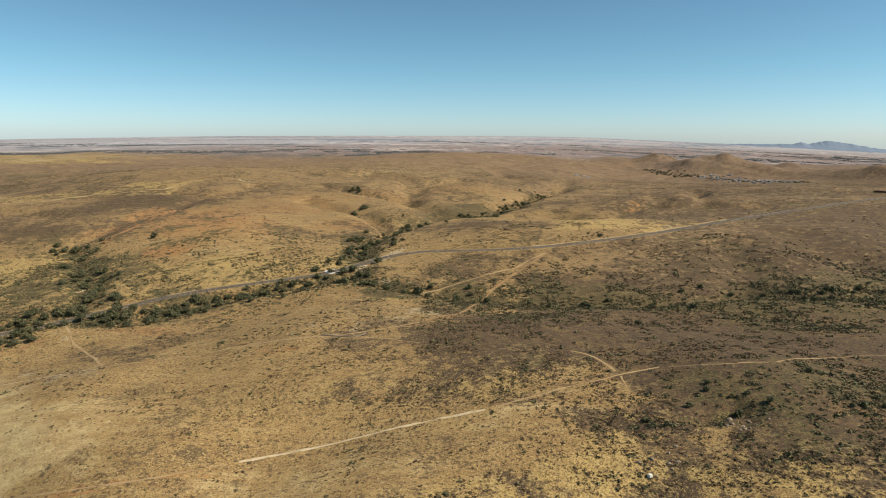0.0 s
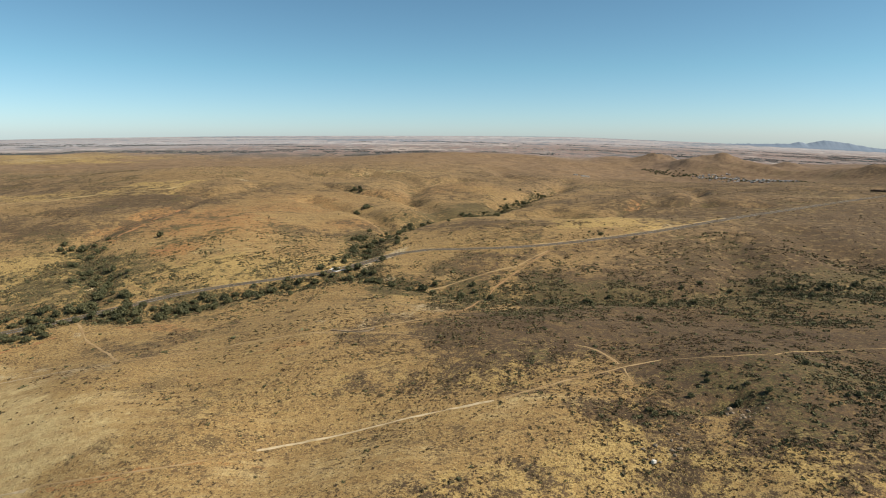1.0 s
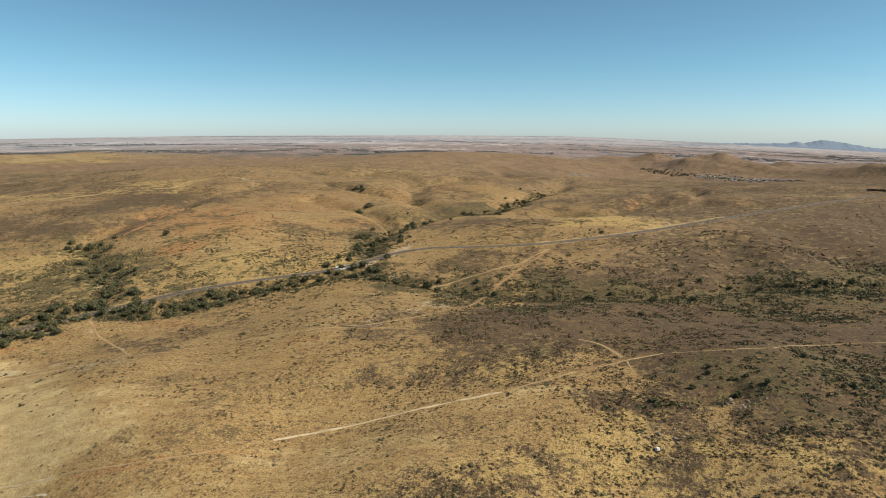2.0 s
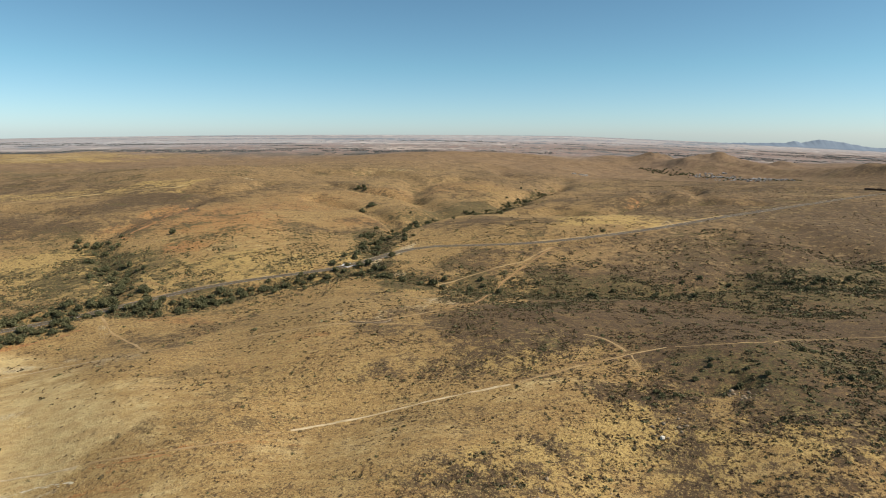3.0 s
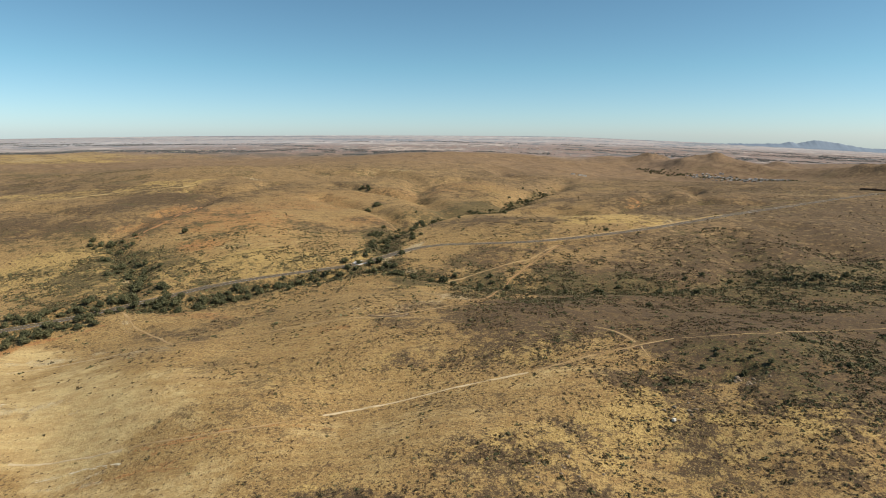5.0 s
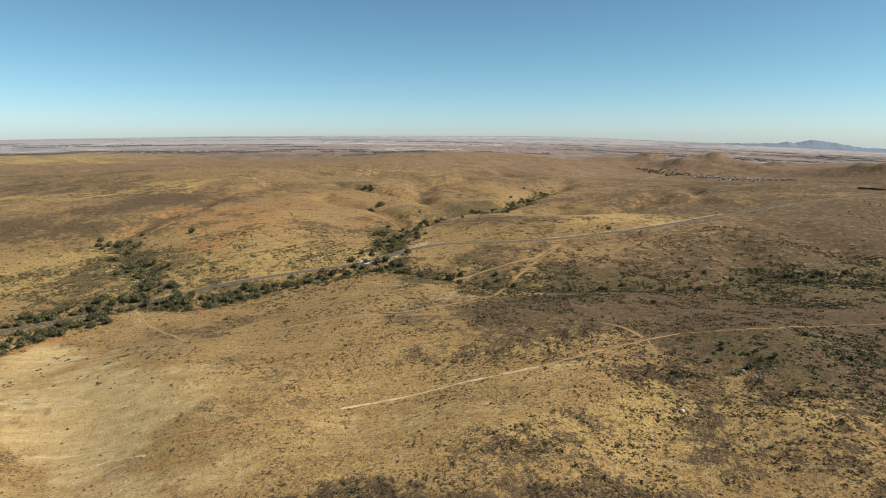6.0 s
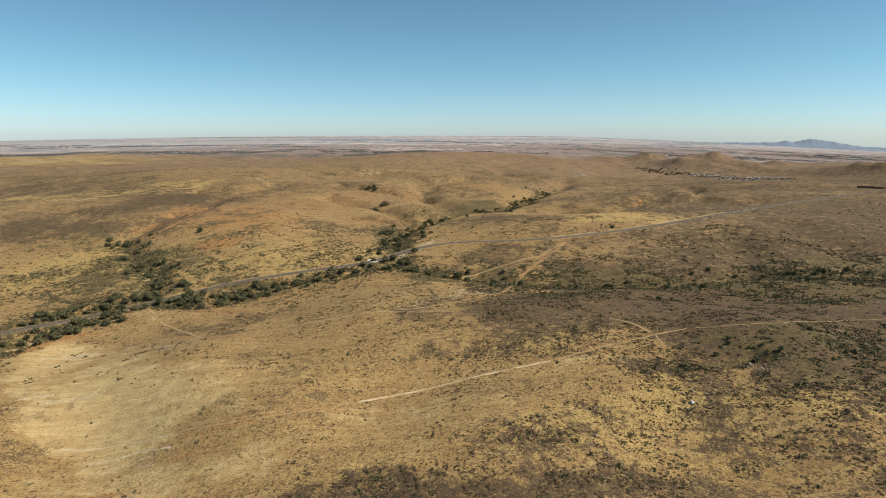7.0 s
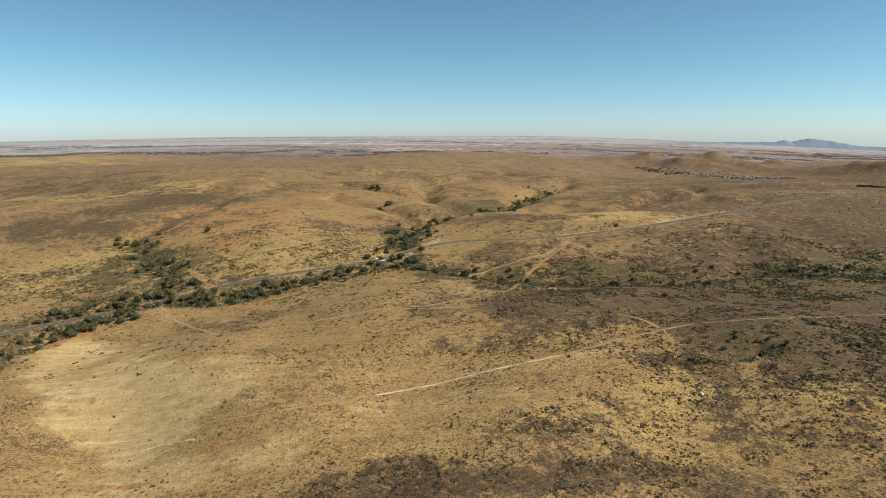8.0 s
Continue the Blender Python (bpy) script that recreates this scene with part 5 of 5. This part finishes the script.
def build_house(x, y, w, d, h, turn, tone, roof, label, name="house", category="house", group="village houses"):
    ob = new(name)
    ob.matrix_basis = pose(x, y, ground_at(x, y) - 0.4, 0, 0, turn)
    part("wall", blocks("wall", [((0, 0, h / 2), (w, d, h), 0)], PLASTER[tone], 0.05), ob)
    if roof == "concrete":
        part("roof", blocks("roof", [((0, 0, h + 0.12), (w + 0.5, d + 0.5, 0.24), 0)], ROOFS[roof], 0.04), ob)
    else:
        bm = bmesh.new()
        e, r = 0.4, 0.22 * d
        v = [bm.verts.new(p) for p in ((-w / 2 - e, -d / 2 - e, h), (w / 2 + e, -d / 2 - e, h), (w / 2 + e, d / 2 + e, h), (-w / 2 - e, d / 2 + e, h),
                                       (-w / 2 - e, 0, h + r), (w / 2 + e, 0, h + r))]
        for f in ((0, 1, 5, 4), (2, 3, 4, 5), (0, 4, 3), (1, 2, 5), (3, 2, 1, 0)):
            bm.faces.new([v[i] for i in f])
        me = bpy.data.meshes.new("roof")
        bm.to_mesh(me)
        bm.free()
        me.materials.append(ROOFS[roof])
        part("roof", me, ob)
    part("door", blocks("door", [((0.1 * w, -d / 2 - 0.02, 1.4), (1.0, 0.12, 2.05), 0)], WOOD), ob)
    for k in (-0.3, 0.34):
        part("window", blocks("window", [((k * w, -d / 2 - 0.02, 1.9), (1.3, 0.1, 1.1), 0)], DARK), ob)
    return tagged(ob, label, category, group)


def build_village():
    r = np.random.default_rng(23)
    spine = np.array([(722, 1745), (760, 1700), (792, 1660), (800, 1575), (812, 1500)], float)
    placed = []
    for _ in range(1500):
        if len(placed) >= 150:
            break
        t = r.uniform(0, 3.999) if r.uniform() < 0.8 else r.uniform(1, 3)
        k = int(t)
        p = spine[k] + (spine[k + 1] - spine[k]) * (t - k) + r.normal(size=2) * (26, 46)
        if any(math.hypot(p[0] - a, p[1] - b) < 7.0 for a, b in placed):
            continue
        placed.append((p[0], p[1]))
        tone = ("white", "cream", "grey", "grey", "brick")[int(r.integers(5))]
        roof = ("concrete", "sheet metal", "concrete")[int(r.integers(3))]
        low = r.uniform() < 0.8
        build_house(p[0], p[1], r.uniform(3.6, 5.6), r.uniform(3.4, 5), 2.5 if low else 4.2, r.uniform(-25, 25), tone, roof,
                    "%s %s village house with a %s roof" % ("single-storey" if low else "two-storey", tone, roof))
    for x, y in ((344, 1548), (356, 1556), (330, 1570)):
        build_house(x, y, 9, 7, 3.2, 12, "white", "concrete", "small white farmhouse alone on a hillside", group="farmhouses")
    for x, y, w, turn in ((-1075, 2560, 22, 4), (-1048, 2575, 14, -3), (-990, 2590, 18, 2), (-960, 2610, 12, 2), (296, 2980, 26, 0), (345, 3020, 16, 3), (650, 3005, 34, 2), (695, 3030, 18, -2), (560, 3050, 20, 0), (470, 3010, 14, 0)):
        build_house(x, y, w, 9, 3.2, turn, "cream", "concrete", "long pale shed far out on the plain", "warehouse", "warehouse", "sheds on the plain")
    kinds = [tree_meshes(k + 31, LEAVES) for k in range(3)]
    spine = np.array([(618, 1900), (671, 1850), (715, 1770), (760, 1700), (795, 1640), (805, 1560), (840, 1500)], float)
    for n in range(330):
        t = r.uniform(0, 5.999)
        k = int(t)
        p = spine[k] + (spine[k + 1] - spine[k]) * (t - k) + r.normal(size=2) * (16, 34)
        if any(math.hypot(p[0] - a, p[1] - b) < 7 for a, b in placed):
            continue
        size = r.uniform(1.5, 2.9)
        ob = new("village_tree")
        ob.matrix_basis = Matrix.LocRotScale((p[0], p[1], ground_at(*p)), Euler((0, 0, r.uniform(0, 6.28))), (size, size, size))
        part("trunk", kinds[n % 3][0], ob)
        part("crown", kinds[n % 3][1], ob)
        tagged(ob, "dark green shade tree among the village houses", "tree", "village trees")


build_village()


def build_bridge():
    """The little road bridge over the creek: two white parapets on a slab."""
    a, b = np.array((-85.0, 448.0)), np.array((-75.5, 456.0))
    mid, d = (a + b) / 2, b - a
    turn = math.atan2(d[1], d[0])
    level = float(road_level(np.array([mid[0]]), np.array([mid[1]]))[0])
    ob = new("bridge")
    ob.matrix_basis = Matrix.Translation((mid[0], mid[1], level)) @ Matrix.Rotation(turn, 4, "Z")
    part("slab", blocks("slab", [((0, 0, -0.45), (11, 9.8, 0.5), 0)], CONCRETE, 0.05), ob)
    for s in (-1, 1):
        part("parapet", blocks("parapet", [((0, s * 4.7, 0.2), (8, 0.25, 0.6), 0)], CONCRETE, 0.05), ob, "whitewashed concrete parapet")
    for s in (-1, 1):
        part("abutment", blocks("abutment", [((s * 5.2, 0, -1.4), (0.9, 9.2, 1.6), 0)], STONE, 0.05), ob)
    tagged(ob, "small white concrete road bridge over the creek", "bridge")


build_bridge()


def boulder(seed, squash, material_):
    bm = bmesh.new()
    bmesh.ops.create_icosphere(bm, subdivisions=2, radius=1.0)
    for v in bm.verts:
        n = noise.noise(v.co * 1.3 + Vector((seed, 0, 0))) * 0.45 + noise.noise(v.co * 3.1 + Vector((0, seed, 0))) * 0.12
        v.co *= 1 + n
        v.co.z *= squash
    me = bpy.data.meshes.new("boulder")
    bm.to_mesh(me)
    bm.free()
    me.materials.append(material_)
    return me


def build_block():
    """A squared block of pale stone, chipped at its edges and split across its face."""
    bm = bmesh.new()
    bmesh.ops.create_cube(bm, size=1.0, matrix=Matrix.Diagonal((1.15, 0.95, 1.05, 1)))
    bmesh.ops.subdivide_edges(bm, edges=bm.edges[:], cuts=3, use_grid_fill=True)
    for v in bm.verts:
        edge = sum(abs(abs(c) - h) < 0.01 for c, h in zip(v.co, (0.575, 0.475, 0.525)))
        v.co *= 1 - (0.0, 0.0, 0.05, 0.11)[edge] + 0.07 * noise.noise(v.co * 1.7)
    me = bpy.data.meshes.new("stone_block")
    bm.to_mesh(me)
    bm.free()
    me.materials.append(CHALK)
    ob = new("stone_block", me)
    ob.matrix_basis = pose(58.3, 161.9, ground_at(58.3, 161.9) + 0.40, 0, 3, 24)
    tagged(ob, "squared whitish stone block standing in dry grass", "stone block")


build_block()


def build_rocks():
    shapes = [boulder(3.1 * k + 1, 0.6 + 0.1 * k, ROCK if k else STONE) for k in range(4)]
    spots = [(60.2, 162.0, 0.5, "small grey-brown rock beside a boulder"), (57.0, 163.5, 0.4, "small grey-brown rock beside a boulder")]
    r = np.random.default_rng(5)
    for k in range(14):
        spots.append((96 + r.normal() * 4, 184 + r.normal() * 3, r.uniform(0.35, 1.0), "weathered rock on the edge of a washed-out pit"))
    for k in range(10):
        spots.append((67 + r.normal() * 5, 167 + r.normal() * 3, r.uniform(0.3, 0.7), "grey rock lying among the brush"))
    for k in range(12):
        spots.append((19 + r.normal() * 9, 137 + r.normal() * 4, r.uniform(0.25, 0.6), "grey rock lying in golden grass"))
    for n, (x, y, s, label) in enumerate(spots):
        ob = new("boulder", shapes[1 + n % 3])
        ob.matrix_basis = Matrix.LocRotScale((x, y, ground_at(x, y) + 0.12 * s), Euler((0, 0, r.uniform(0, 6))), (s * r.uniform(0.8, 1.3), s, s))
        tagged(ob, label, "rock", "loose rocks")


build_rocks()


def build_wall(name, points, tall, thick, material_, label):
    x, y, nx, ny, t = along_line(np.array(points, float), 1.5)
    rows = []
    r = np.random.default_rng(len(points) * 7 + int(abs(points[0][0])))
    top = tall * (1 + 0.15 * r.normal(size=len(x)))
    for o, up in ((-1, -0.4), (-0.7, 1), (0.7, 1), (1, -0.4)):
        px, py = x + nx * o * thick / 2, y + ny * o * thick / 2
        rows.append(np.stack([px, py, height(px, py) + (top if up > 0 else up)], -1))
    me = mesh_of(name, np.stack(rows, 1).reshape(-1, 3), sheet(len(x), 4), material_)
    tagged(new(name, me), label, "wall")


ADOBE = simple("dark_adobe", (0.07, 0.045, 0.03), (0.14, 0.09, 0.06), 0.6)
build_wall("earth_bank", [(-60, 292.4), (-49, 288.6), (-39, 285.5), (-36.8, 290), (-37.4, 295.5)], 0.4, 0.9, ROCK, "low brown earth bank round a dry stock pond")
build_wall("stone_wall", [(606, 890), (616, 880), (632, 873), (650, 870)], 2.6, 1.2, ADOBE, "long dark stone wall beside the far road")
